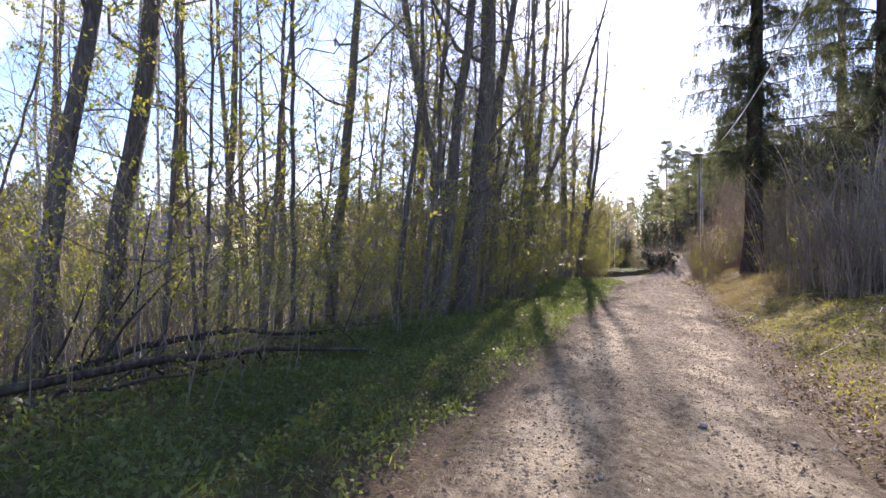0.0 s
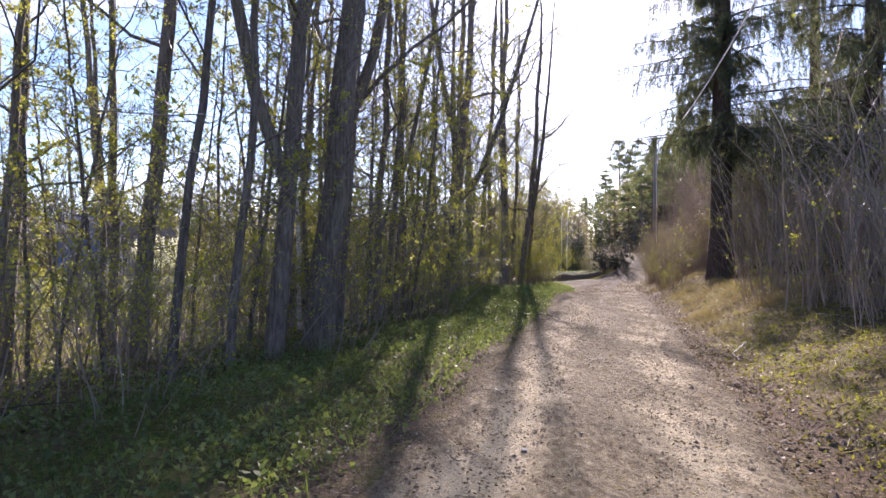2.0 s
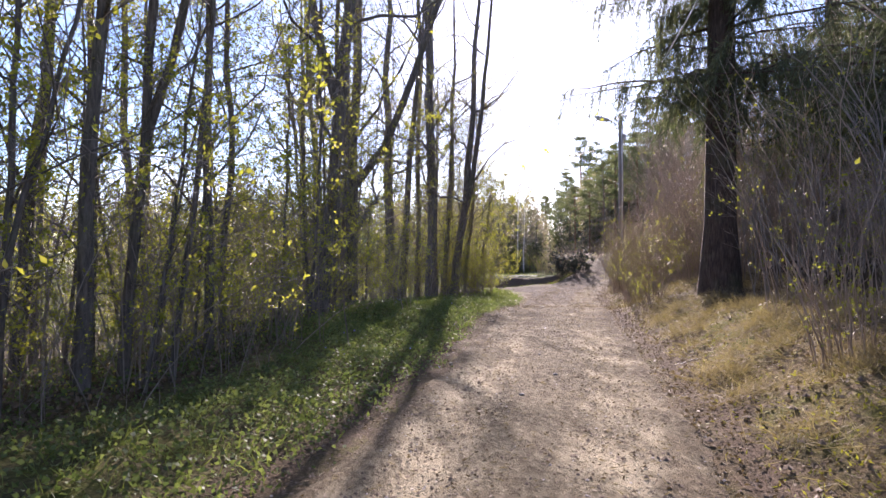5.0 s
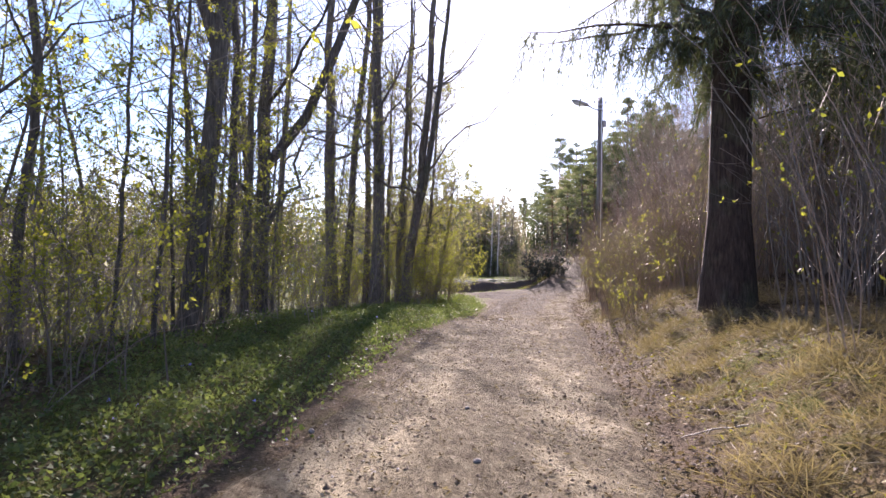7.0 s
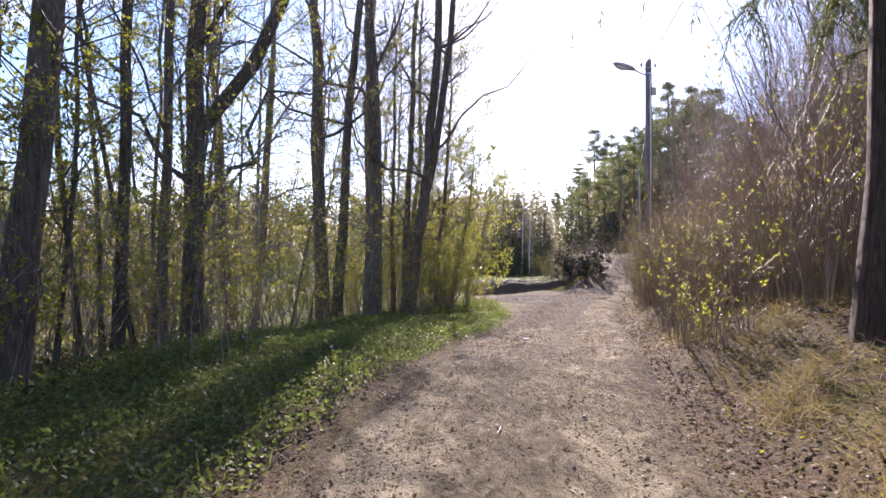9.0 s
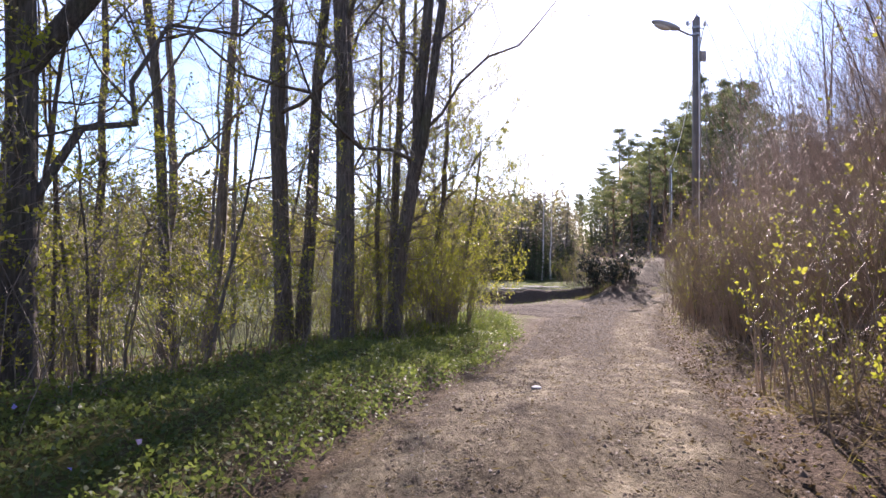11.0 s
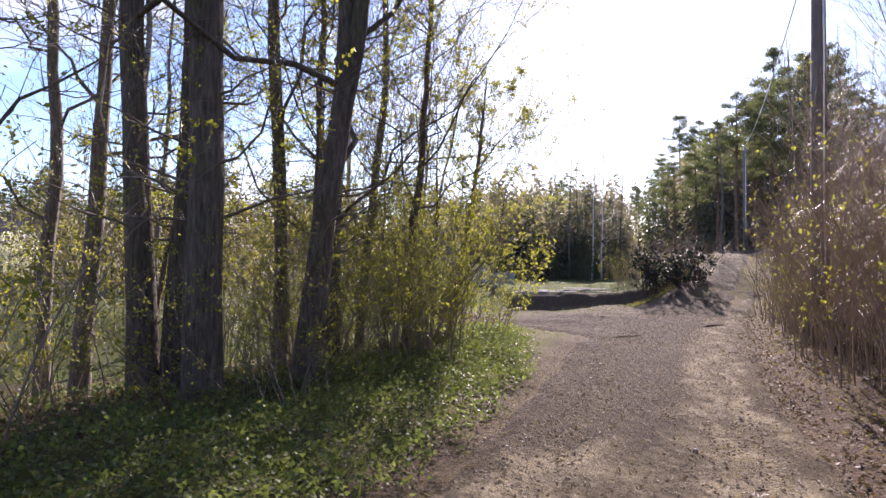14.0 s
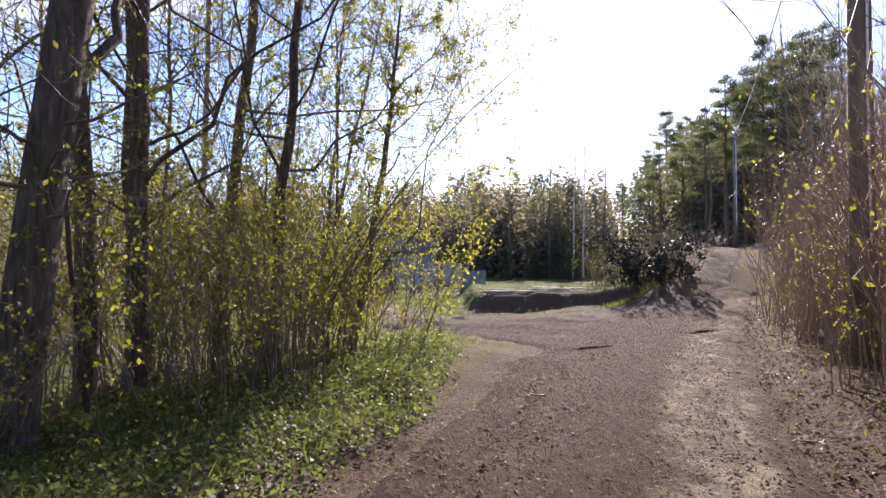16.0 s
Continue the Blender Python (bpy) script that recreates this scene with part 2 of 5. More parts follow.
CERAMIC = mat_plain("white_ceramic", (0.5, 0.48, 0.45), (0.7, 0.68, 0.65), 20, 0.3, bumps=0.1)
CABLE = mat_plain("pale_cable", (0.7, 0.7, 0.7), (0.85, 0.85, 0.85), 6, 0.35, bumps=0.1, metal=0.8)
BLUE_PAINT = mat_plain("blue_paint", (0.11, 0.2, 0.42), (0.17, 0.28, 0.52), 4, 0.7, (1, 1, 0.2))
PINK_PLASTER = mat_plain("pale_plaster", (0.5, 0.4, 0.33), (0.66, 0.55, 0.46), 3, 0.9)
WHITE_PAINT = mat_plain("white_paint", (0.68, 0.68, 0.66), (0.82, 0.82, 0.8), 5, 0.7, bumps=0.1)
BLUE_GREY = mat_plain("blue_grey_cladding", (0.2, 0.25, 0.31), (0.32, 0.37, 0.43), 5, 0.7, (1, 1, 0.15))
ROOF = mat_plain("dark_roofing", (0.07, 0.07, 0.085), (0.15, 0.15, 0.18), 6, 0.8)
ROOF_BROWN = mat_plain("brown_roofing", (0.14, 0.09, 0.07), (0.26, 0.18, 0.14), 6, 0.8)
PANE = mat_plain("dark_pane", (0.02, 0.022, 0.025), (0.05, 0.055, 0.06), 2, 0.1, bumps=0.02)


# ---- mesh helpers ----
def mesh_np(name, verts, faces):
    """A mesh from arrays: n x 3 vertices, m x k faces."""
    me = bpy.data.meshes.new(name)
    verts, faces = np.asarray(verts, np.float32), np.asarray(faces, np.int32)
    k = faces.shape[1]
    me.vertices.add(len(verts))
    me.vertices.foreach_set("co", verts.ravel())
    me.loops.add(faces.size)
    me.loops.foreach_set("vertex_index", faces.ravel())
    me.polygons.add(len(faces))
    me.polygons.foreach_set("loop_start", np.arange(0, faces.size, k, dtype=np.int32))
    me.update(calc_edges=True)
    return me


def link(name, me, mat, parent=None, label="", smooth=True, kind=""):
    if not me.materials:
        me.materials.append(mat)
    if smooth:
        me.polygons.foreach_set("use_smooth", np.ones(len(me.polygons), bool))
    ob = new(name, me)
    ob.parent = parent
    return tagged(ob, label=label, kind=kind)


def part(name, bm, mat, parent, label="", smooth=False):
    me = bpy.data.meshes.new(name)
    bm.to_mesh(me)
    bm.free()
    return link(name, me, mat, parent, label, smooth)


def empty(name, x, y, z, label, category, group="", rz=0.0, kind=""):
    e = new(name)
    e.empty_display_size = 0.2
    e.matrix_basis = pose(x, y, z, 0, 0, rz)
    return tagged(e, label, category, group, kind)


def box(bm, sx, sy, sz, at=(0, 0, 0), bevel=0.0, turn=None):
    m = Matrix.Translation(at)
    if turn is not None:
        m = m @ turn
    r = bmesh.ops.create_cube(bm, size=1, matrix=m @ Matrix.Diagonal((sx, sy, sz, 1)))
    if bevel:
        es = {e for v in r["verts"] for e in v.link_edges}
        bmesh.ops.bevel(bm, geom=list(es), offset=bevel, segments=1, affect="EDGES")


def cyl(bm, r1, r2, h, at=(0, 0, 0), n=12, turn=None):
    m = Matrix.Translation(at)
    if turn is not None:
        m = m @ turn
    bmesh.ops.create_cone(bm, cap_ends=True, segments=n, radius1=r1, radius2=r2, depth=h, matrix=m)


def tubes(P, R, sides=3):
    """Tubes along N paths of K points: P (N, K, 3), R (N, K)."""
    N, K, _ = P.shape
    d = np.gradient(P, axis=1)
    d /= np.linalg.norm(d, axis=2, keepdims=True) + 1e-9
    up = np.where(np.abs(d[:, :1, 2:3]) > 0.8, np.array([1.0, 0, 0]), np.array([0, 0, 1.0]))
    u = np.cross(d, np.broadcast_to(up, d.shape))
    u /= np.linalg.norm(u, axis=2, keepdims=True) + 1e-9
    w = np.cross(d, u)
    a = np.arange(sides) * 2 * np.pi / sides
    ring = u[:, :, None] * np.cos(a)[:, None] + w[:, :, None] * np.sin(a)[:, None]
    V = P[:, :, None] + ring * R[:, :, None, None]
    idx = np.arange(N * K * sides).reshape(N, K, sides)
    nx = np.roll(idx, -1, axis=2)
    F = np.stack([idx[:, :-1], nx[:, :-1], nx[:, 1:], idx[:, 1:]], -1).reshape(-1, 4)
    return V.reshape(-1, 3), F


def leaf_quads(C, D, L, W, rng, fold=0.25):
    """Small pointed leaves: centres, directions, lengths, widths. Each is a folded quad."""
    n = len(C)
    D = D / (np.linalg.norm(D, axis=1, keepdims=True) + 1e-9)
    S = np.cross(D, rng.normal(size=(n, 3)))
    S /= np.linalg.norm(S, axis=1, keepdims=True) + 1e-9
    U = np.cross(S, D)
    L, W = np.broadcast_to(L, n)[:, None], np.broadcast_to(W, n)[:, None]
    V = np.stack([C, C + D * L * 0.45 + S * W * 0.5 + U * W * fold, C + D * L, C + D * L * 0.45 - S * W * 0.5 + U * W * fold], 1)
    return V.reshape(-1, 3), np.arange(4 * n).reshape(n, 4)


def joined(parts):
    vs, fs, o = [], [], 0
    for v, f in parts:
        vs.append(v)
        fs.append(f + o)
        o += len(v)
    return np.concatenate(vs), np.concatenate(fs)


def unit(v):
    return v / (np.linalg.norm(v, axis=-1, keepdims=True) + 1e-9)


def shoots(rng, P, R, per, length, spread, rise, K=4, rmin=0.0025, droop=0.0, lo=0.25, thick=0.5):
    """Side shoots from the paths P: per path `per` of them, each about length * the parent's length."""
    N, KP, _ = P.shape
    i = np.repeat(np.arange(N), per)
    n = len(i)
    t = rng.uniform(lo, 0.98, n) * (KP - 1)
    k = np.minimum(t.astype(int), KP - 2)
    f = (t - k)[:, None]
    start = P[i, k] * (1 - f) + P[i, k + 1] * f
    r0 = (R[i, k] * (1 - f[:, 0]) + R[i, k + 1] * f[:, 0]) * thick
    d = unit(P[i, k + 1] - P[i, k])
    side = unit(np.cross(d, rng.normal(size=(n, 3))))
    dirn = unit(d * (1 - spread) + side * spread + np.array([0, 0, rise]))
    plen = np.linalg.norm(np.diff(P, axis=1), axis=2).sum(1)[i]
    ln = plen * length * rng.uniform(0.5, 1.2, n) * (1.15 - 0.6 * t / (KP - 1))
    s = np.linspace(0, 1, K)
    bend = unit(rng.normal(size=(n, 3)) * 0.6 + np.array([0, 0, 0.5 - droop])) * ln[:, None]
    Q = start[:, None] + dirn[:, None] * (ln[:, None] * s)[:, :, None] + bend[:, None] * (s ** 2 * 0.3)[None, :, None]
    Q[:, 1:] += rng.normal(size=(n, K - 1, 3)) * (ln * 0.03)[:, None, None]
    RR = np.maximum(r0[:, None] * (1 - 0.75 * s), rmin)
    return Q, RR


# ---- the lie of the land ----
ROAD_Y = [-30, 0, 4.6, 7, 10.7, 13.5, 15.5, 20, 24.7, 28.4, 32, 36, 39, 42.5, 47, 53, 61, 70, 90]
ROAD_X = [-10, 0.05, 1.5, 2.3, 3.6, 4.5, 5.25, 6.8, 8.2, 9.6, 10.8, 12.1, 13.3, 14.9, 17.6, 20.9, 23.4, 25.0, 29]
SIDE = [(14.2, 40.0), (12.8, 42.2), (11.0, 44.6), (9.4, 48.0), (7.7, 52.5), (5.5, 58.0), (2.5, 66.0)]


HILL_Y = [40, 43.5, 46, 49, 52, 55, 62, 75]
HILL_Z = [0, 0.1, 0.42, 1.15, 1.72, 1.9, 2.0, 2.1]
# rise and fall of the track along its length
RISE_Y = [-30, -4, 0, 8, 14, 19, 22, 24.5, 26.2, 28, 29.6, 32, 36, 42]
RISE_Z = [-0.2, -0.1, -0.08, 0.03, 0.03, 0.06, 0.13, 0.24, 0.25, 0.13, 0.0, -0.07, -0.1, -0.06]


def smooth(x):
    x = np.clip(x, 0, 1)
    return x * x * (3 - 2 * x)


def road_x(y):
    y = np.asarray(y, float)
    return (np.interp(y - 1.2, ROAD_Y, ROAD_X) + np.interp(y, ROAD_Y, ROAD_X) + np.interp(y + 1.2, ROAD_Y, ROAD_X)) / 3


def wobble(x, y, s, seed):
    return (np.sin(x * s + seed) * np.cos(y * s * 1.13 + seed * 2.1) + 0.6 * np.sin(x * s * 2.3 + y * s * 1.7 + seed * 3) + 0.35 * np.sin(x * s * 4.9 - y * s * 4.1 + seed)) / 1.95


def side_dist(x, y):
    best = np.full(np.broadcast(x, y).shape, 1e9)
    for (ax, ay), (bx, by) in zip(SIDE, SIDE[1:]):
        t = np.clip(((x - ax) * (bx - ax) + (y - ay) * (by - ay)) / ((bx - ax) ** 2 + (by - ay) ** 2), 0, 1)
        best = np.minimum(best, np.hypot(x - ax - t * (bx - ax), y - ay - t * (by - ay)))
    return best


def gz(x, y):
    """Height of the ground."""
    x, y = np.asarray(x, float), np.asarray(y, float)
    d = (x - road_x(y)) * 0.95
    left, right = -d - 1.5, d - 1.5
    near = 1 - smooth((y - 34) / 8)
    z = 0.12 * smooth(left / 1.2) * near - 0.19 * (np.clip(left - 2.9, 0, 13) - 0.5 * smooth(left - 2.9)) * (1 - smooth((y - 35) / 14)) * (left > 2.9)
    z = z - 0.25 * smooth((left - 0.5) / 5) * (1 - near)
    bank = 0.68 * smooth(right / 1.9) + 0.35 * smooth((right - 1.5) / 4) + 0.10 * np.clip(right - 3, 0, 14)
    z = z + bank * np.where(y < 44, 1.0, 1 - 0.5 * smooth((y - 44) / 10))
    hill = np.interp(y, HILL_Y, HILL_Z) * smooth((d + 2.6) / 1.7)
    # low earth bank with a steep face towards the fork, a level terrace behind it
    terrace = 0.56 * smooth((y - 49.9 - 0.16 * np.sin(x * 1.3)) / 1.0) * smooth((x - 11.0 - 0.1 * np.sin(y * 3)) / 0.7) * (1 - 0.4 * smooth((y - 54) / 20))
    z = z + np.maximum(hill, terrace * (d < 3))
    rise = (np.interp(y - 0.8, RISE_Y, RISE_Z) + np.interp(y, RISE_Y, RISE_Z) + np.interp(y + 0.8, RISE_Y, RISE_Z)) / 3
    z = z + rise * (1 - smooth((np.abs(d) - 8) / 10))
    far = np.hypot(x, y - 40)
    z = z + 2.2 * smooth((far - 45) / 60)
    rough = 1 - 0.85 * np.exp(-(d / 1.7) ** 4)
    z = z + 0.05 * wobble(x, y, 1.9, 1.3) * rough + 0.10 * wobble(x, y, 0.5, 4.0) * rough
    z = z + 0.055 * wobble(x, y, 5.2, 6.0) * smooth((right - 0.3) / 0.6) * (1 - smooth((right - 5) / 2)) + 0.04 * wobble(x, y, 4.1, 8.0) * smooth((left - 0.4) / 0.6) * (1 - smooth((left - 5) / 2))
    sd = side_dist(x, y)
    return z - 0.06 * np.exp(-(sd / 1.2) ** 2) * (np.abs(d) > 2)


def axis(lo, hi, step, far):
    a = list(np.arange(lo, hi, step))
    e, s = a[-1], step
    while e < far:
        s *= 1.3
        e += s
        a.append(e)
    b, s = a[0], step
    out = []
    while b > -far:
        s *= 1.3
        b -= s
        out.append(b)
    return np.array(out[::-1] + a)


def grid_mesh(name, X, Y, Z):
    n, m = X.shape
    idx = np.arange(n * m).reshape(n, m)
    F = np.stack([idx[:-1, :-1], idx[1:, :-1], idx[1:, 1:], idx[:-1, 1:]], -1).reshape(-1, 4)
    return mesh_np(name, np.stack([X, Y, Z], -1).reshape(-1, 3), F)


def set_attr(me, name, values):
    a = me.attributes.new(name, "FLOAT", "POINT")
    a.data.foreach_set("value", np.asarray(values, np.float32).ravel())


gx, gy = axis(-10, 24, 0.17, 1500), axis(-5, 55, 0.2, 1500)
GX, GY = np.meshgrid(gx, gy, indexing="ij")
me = grid_mesh("ground", GX, GY, gz(GX, GY))
dl = (road_x(GY) - GX) * 0.95
open_grass = smooth((GY - 40) / 5) * smooth((dl - 1.0) / 2.0) * 0.85
open_grass = np.maximum(open_grass, (0.25 + 0.5 * (GY > 41)) * smooth((dl - 6) / 6))
set_attr(me, "grass", open_grass + 0.35 * smooth((dl - 1.2) / 0.8) * (GY < 42))
set_attr(me, "litter", np.clip(smooth((-dl - 1.2) / 0.6) * smooth((GY - 21) / 5) * 0.9 + smooth((-dl - 2.6) / 1.0) * 0.8 + smooth((dl - 3.4) / 1.0) * (GY < 41) * 0.6 + 0.85 * np.exp(-((np.abs(dl) - 1.65) / 0.4) ** 2) * (GY < 41) + np.exp(-((GY - 50.5) / 0.5) ** 2) * (GX > 10.8) * (dl > 2) + 0.8 * smooth((GX - 10.5) / 1.2) * smooth((GY - 41) / 2) * (1 - smooth((GY - 50.5) / 0.6)) * (dl > 0.5), 0, 0.97))
ground = link("ground", me, GROUND, kind="structure", label="forest floor with moss, dry grass and leaf litter")
tagged(ground, category="ground")


def strip(name, centre, width, label):
    """A track along the centre line: edges dip under the soil, so that the soil's unevenness frays them."""
    s = np.linspace(-1, 1, 25)
    c = np.array(centre)
    width = np.broadcast_to(width, len(c))[:, None]
    d = unit(np.gradient(c, axis=0))
    nrm = np.stack([d[:, 1], -d[:, 0]], 1)
    A = s * width / 2
    X = c[:, :1] + nrm[:, :1] * A
    Y = c[:, 1:] + nrm[:, 1:] * A
    wide = width > 2.9
    rut = -np.where(Y > 45, 0.07, 0.022) * np.exp(-((np.abs(A) - 0.72) / 0.26) ** 2)
    Z = gz(X, Y) + 0.035 - 0.12 * smooth((np.abs(A) - width / 2 + 0.5) / 0.45) + rut + 0.012 * wobble(X, Y, 3.1, 2.0) + 0.03 * wobble(X, Y, 1.5, 7.0) * smooth((np.abs(A) - 0.9) / 0.6)
    Z = Z + 0.11 * wobble(X, Y, 2.0, 5.0) * smooth((Y - 44) / 3) * wide
    m = grid_mesh(name, X, Y, Z)
    set_attr(m, "across", A)
    # darker left of centre for y 29 to 50, and at the side track's mouth
    darken = smooth((Y - 29) / 5) * (1 - smooth((Y - 46) / 4)) * 1.25 * smooth((0.85 - A) / 0.9)
    # dark right rut on the hill, a milder darkening beyond y 17
    darken = np.maximum(darken, 0.95 * np.exp(-((A - 0.6) / 0.3) ** 2) * smooth((Y - 44) / 2))
    set_attr(m, "darken", np.maximum(darken, 0.46 * smooth((Y - 17) / 8) * (1 - 0.3 * smooth((Y - 46) / 4))) * (width > 2.75) + 1.2 * (1 - smooth((Y - 44) / 4)) * (name == "side_track"))
    m.flip_normals()
    return tagged(link(name, m, ROAD, kind="structure", label=label), category="dirt road")


ry = np.arange(-20, 88, 0.22)
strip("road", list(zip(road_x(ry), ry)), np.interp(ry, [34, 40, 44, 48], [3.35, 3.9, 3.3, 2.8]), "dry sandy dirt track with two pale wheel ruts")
sp = np.array(SIDE)
st = np.linspace(0, len(sp) - 1, 130)
sx, sy = (np.interp(st, range(len(sp)), np.convolve(np.pad(sp[:, k], 1, "edge"), [0.2, 0.6, 0.2], "valid")) for k in (0, 1))
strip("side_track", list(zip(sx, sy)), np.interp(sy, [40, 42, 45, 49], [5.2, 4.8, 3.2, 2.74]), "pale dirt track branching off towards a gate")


# ---- trees ----
def trunk_path(rng, H, lean, wob=0.12, K=16, curve=0.0):
    s = np.linspace(0, 1, K)
    z = s * H
    w = np.cumsum(rng.normal(size=(K, 2)) * wob * H / K / 2.2, axis=0) * np.minimum(1, s * 4)[:, None]
    xy = z[:, None] * np.array(lean) * (1 - 0.35 * s[:, None]) + w
    xy[:, 0] += curve * np.sin(s * np.pi * 1.3) * H * 0.03
    P = np.concatenate([xy, z[:, None]], 1)
    P[0, 2] = -0.25
    return P


def add_tree(name, x, y, H, r, lean, seed, label, limbs=9, low=0.35, leafy=1.0, bark=None, fork=0.0, group="roadside trees", twiggy=1.15, snags=26, limb_len=0.29, fork_turn=None, fork_out=0.16):
    """A bare spring tree: trunk, main limbs, fine twigs, a thin veil of young leaves."""
    rng = np.random.default_rng(seed)
    bark = bark or BARK
    t = empty(name, x, y, float(gz(x, y)), label, "tree", group)
    P = trunk_path(rng, H, lean)
    s = np.linspace(0, 1, len(P))
    R = r * (1 - s) ** 0.75 * 0.95 + 0.012
    R[0] *= 1.55
    R[1] *= 1.06
    P = np.insert(P, 1, P[0] * 0.75 + P[1] * 0.25, 0)
    R = np.insert(R, 1, R[0] * 0.74)
    v, f = tubes(P[None], R[None], 12)
    v += rng.normal(size=v.shape) * r * 0.035
    link("trunk", mesh_np("trunk", v, f), bark, t)
    LP, LR = [], []
    if fork:
        a = rng.uniform(0, 6.28) if fork_turn is None else radians(fork_turn)
        K = 12
        k0 = np.searchsorted(P[:, 2], fork)
        q = np.linspace(0, 1, K)
        ln = (H - fork) * 0.9
        out = np.array([math.cos(a), math.sin(a) * 0.6])
        Q = P[k0] + np.stack([out[0] * (fork_out * ln) * q ** 0.7, out[1] * (fork_out * ln) * q ** 0.7, ln * q], 1) + np.cumsum(rng.normal(size=(K, 3)) * 0.022, 0)
        Q[0] = P[k0]
        RQ = R[k0] * 0.72 * (1 - q) ** 0.8 + 0.012
        link("limb", mesh_np("limb", *tubes(Q[None], RQ[None], 9)), bark, t)
        LP.append(Q[:, :])
        LR.append(RQ)
    limbs = int(limbs * 1.2)
    h = low * 0.62 + (0.93 - low * 0.62) * np.linspace(0, 1, limbs) ** 1.15 + rng.normal(size=limbs) * 0.02
    az = np.arange(limbs) * 2.4 + rng.uniform(0, 6)
    base = []
    for hi, a in zip(h, az):
        k = hi * H
        j = int(np.clip(np.searchsorted(P[:, 2], k), 1, len(P) - 1))
        g = (k - P[j - 1, 2]) / (P[j, 2] - P[j - 1, 2])
        p0, r0 = P[j - 1] * (1 - g) + P[j] * g, R[j - 1] * (1 - g) + R[j] * g
        K = 8
        q = np.linspace(0, 1, K)
        ln = H * limb_len * (1.05 - 0.75 * hi) * rng.uniform(0.75, 1.25)
        el = rng.uniform(0.25, 0.95)
        d = np.array([math.cos(a) * math.cos(el), math.sin(a) * math.cos(el), math.sin(el)])
        Q = p0 + d * (ln * q)[:, None] + np.array([0, 0, ln * 0.22]) * (q ** 2)[:, None]
        Q[1:] += np.cumsum(rng.normal(size=(K - 1, 3)) * ln * 0.04, 0)
        RQ = np.maximum(r0 * 0.33, 0.011) * (1 - 0.82 * q)
        link("limb", mesh_np("limb", *tubes(Q[None], RQ[None], 6)), bark, t)
        base.append((Q, RQ))
    B, BR = np.array([b[0] for b in base]), np.array([b[1] for b in base])
    S1, R1 = shoots(rng, B, BR, int(8 * twiggy), 0.45, 0.62, 0.2, K=5, rmin=0.004)
    top, topr = P[None, -9:], R[None, -9:]
    S0, R0 = shoots(rng, top, topr, int(14 * twiggy), 0.22, 0.7, 0.35, K=5, rmin=0.004)
    snag, snr = shoots(rng, P[None, 2:12], R[None, 2:12], snags, 0.13, 0.93, 0.1, K=5, rmin=0.0035, thick=0.12, lo=0.05)
    S1, R1 = np.concatenate([S1, S0, snag]), np.concatenate([R1, R0, snr])
    if LP:
        F1, FR1 = shoots(rng, np.array(LP), np.array(LR), 16, 0.2, 0.75, 0.3, K=5, rmin=0.004, thick=0.35)
        S1, R1 = np.concatenate([S1, F1]), np.concatenate([R1, FR1])
    S2, R2 = shoots(rng, S1, R1, int(5 * twiggy), 0.5, 0.6, 0.2, K=4, rmin=0.003)
    keep = (S2[:, 0, 2] < 8.5) | (rng.random(len(S2)) < 0.18)
    S2, R2 = S2[keep], R2[keep]
    keep = (S1[:, 0, 2] < 9) | (rng.random(len(S1)) < 0.5)
    S1, R1 = S1[keep], R1[keep]
    low_part = S2[:, 0, 2] < 9
    S3, R3 = shoots(rng, S2[low_part], R2[low_part], 3, 0.55, 0.6, 0.15, K=3, rmin=0.0025)
    tagged(link("twigwork", mesh_np("twigwork", *joined([tubes(S1, R1, 4), tubes(S2, R2, 3), tubes(S3, R3, 3)])), TWIG, t), kind="stuff")
    if leafy:
        C = np.concatenate([S2[:, 1:].reshape(-1, 3), S3.reshape(-1, 3)])
        C = C[rng.random(len(C)) < 0.24 * leafy]
        C = np.repeat(C, 2, 0) + rng.normal(size=(2 * len(C), 3)) * 0.03
        v, f = leaf_quads(C, rng.normal(size=C.shape) + np.array([0, 0, 0.3]), rng.uniform(0.03, 0.065, len(C)), rng.uniform(0.02, 0.04, len(C)), rng)
        tagged(link("foliage", mesh_np("foliage", v, f), LEAF, t, smooth=False), kind="stuff")
    return t


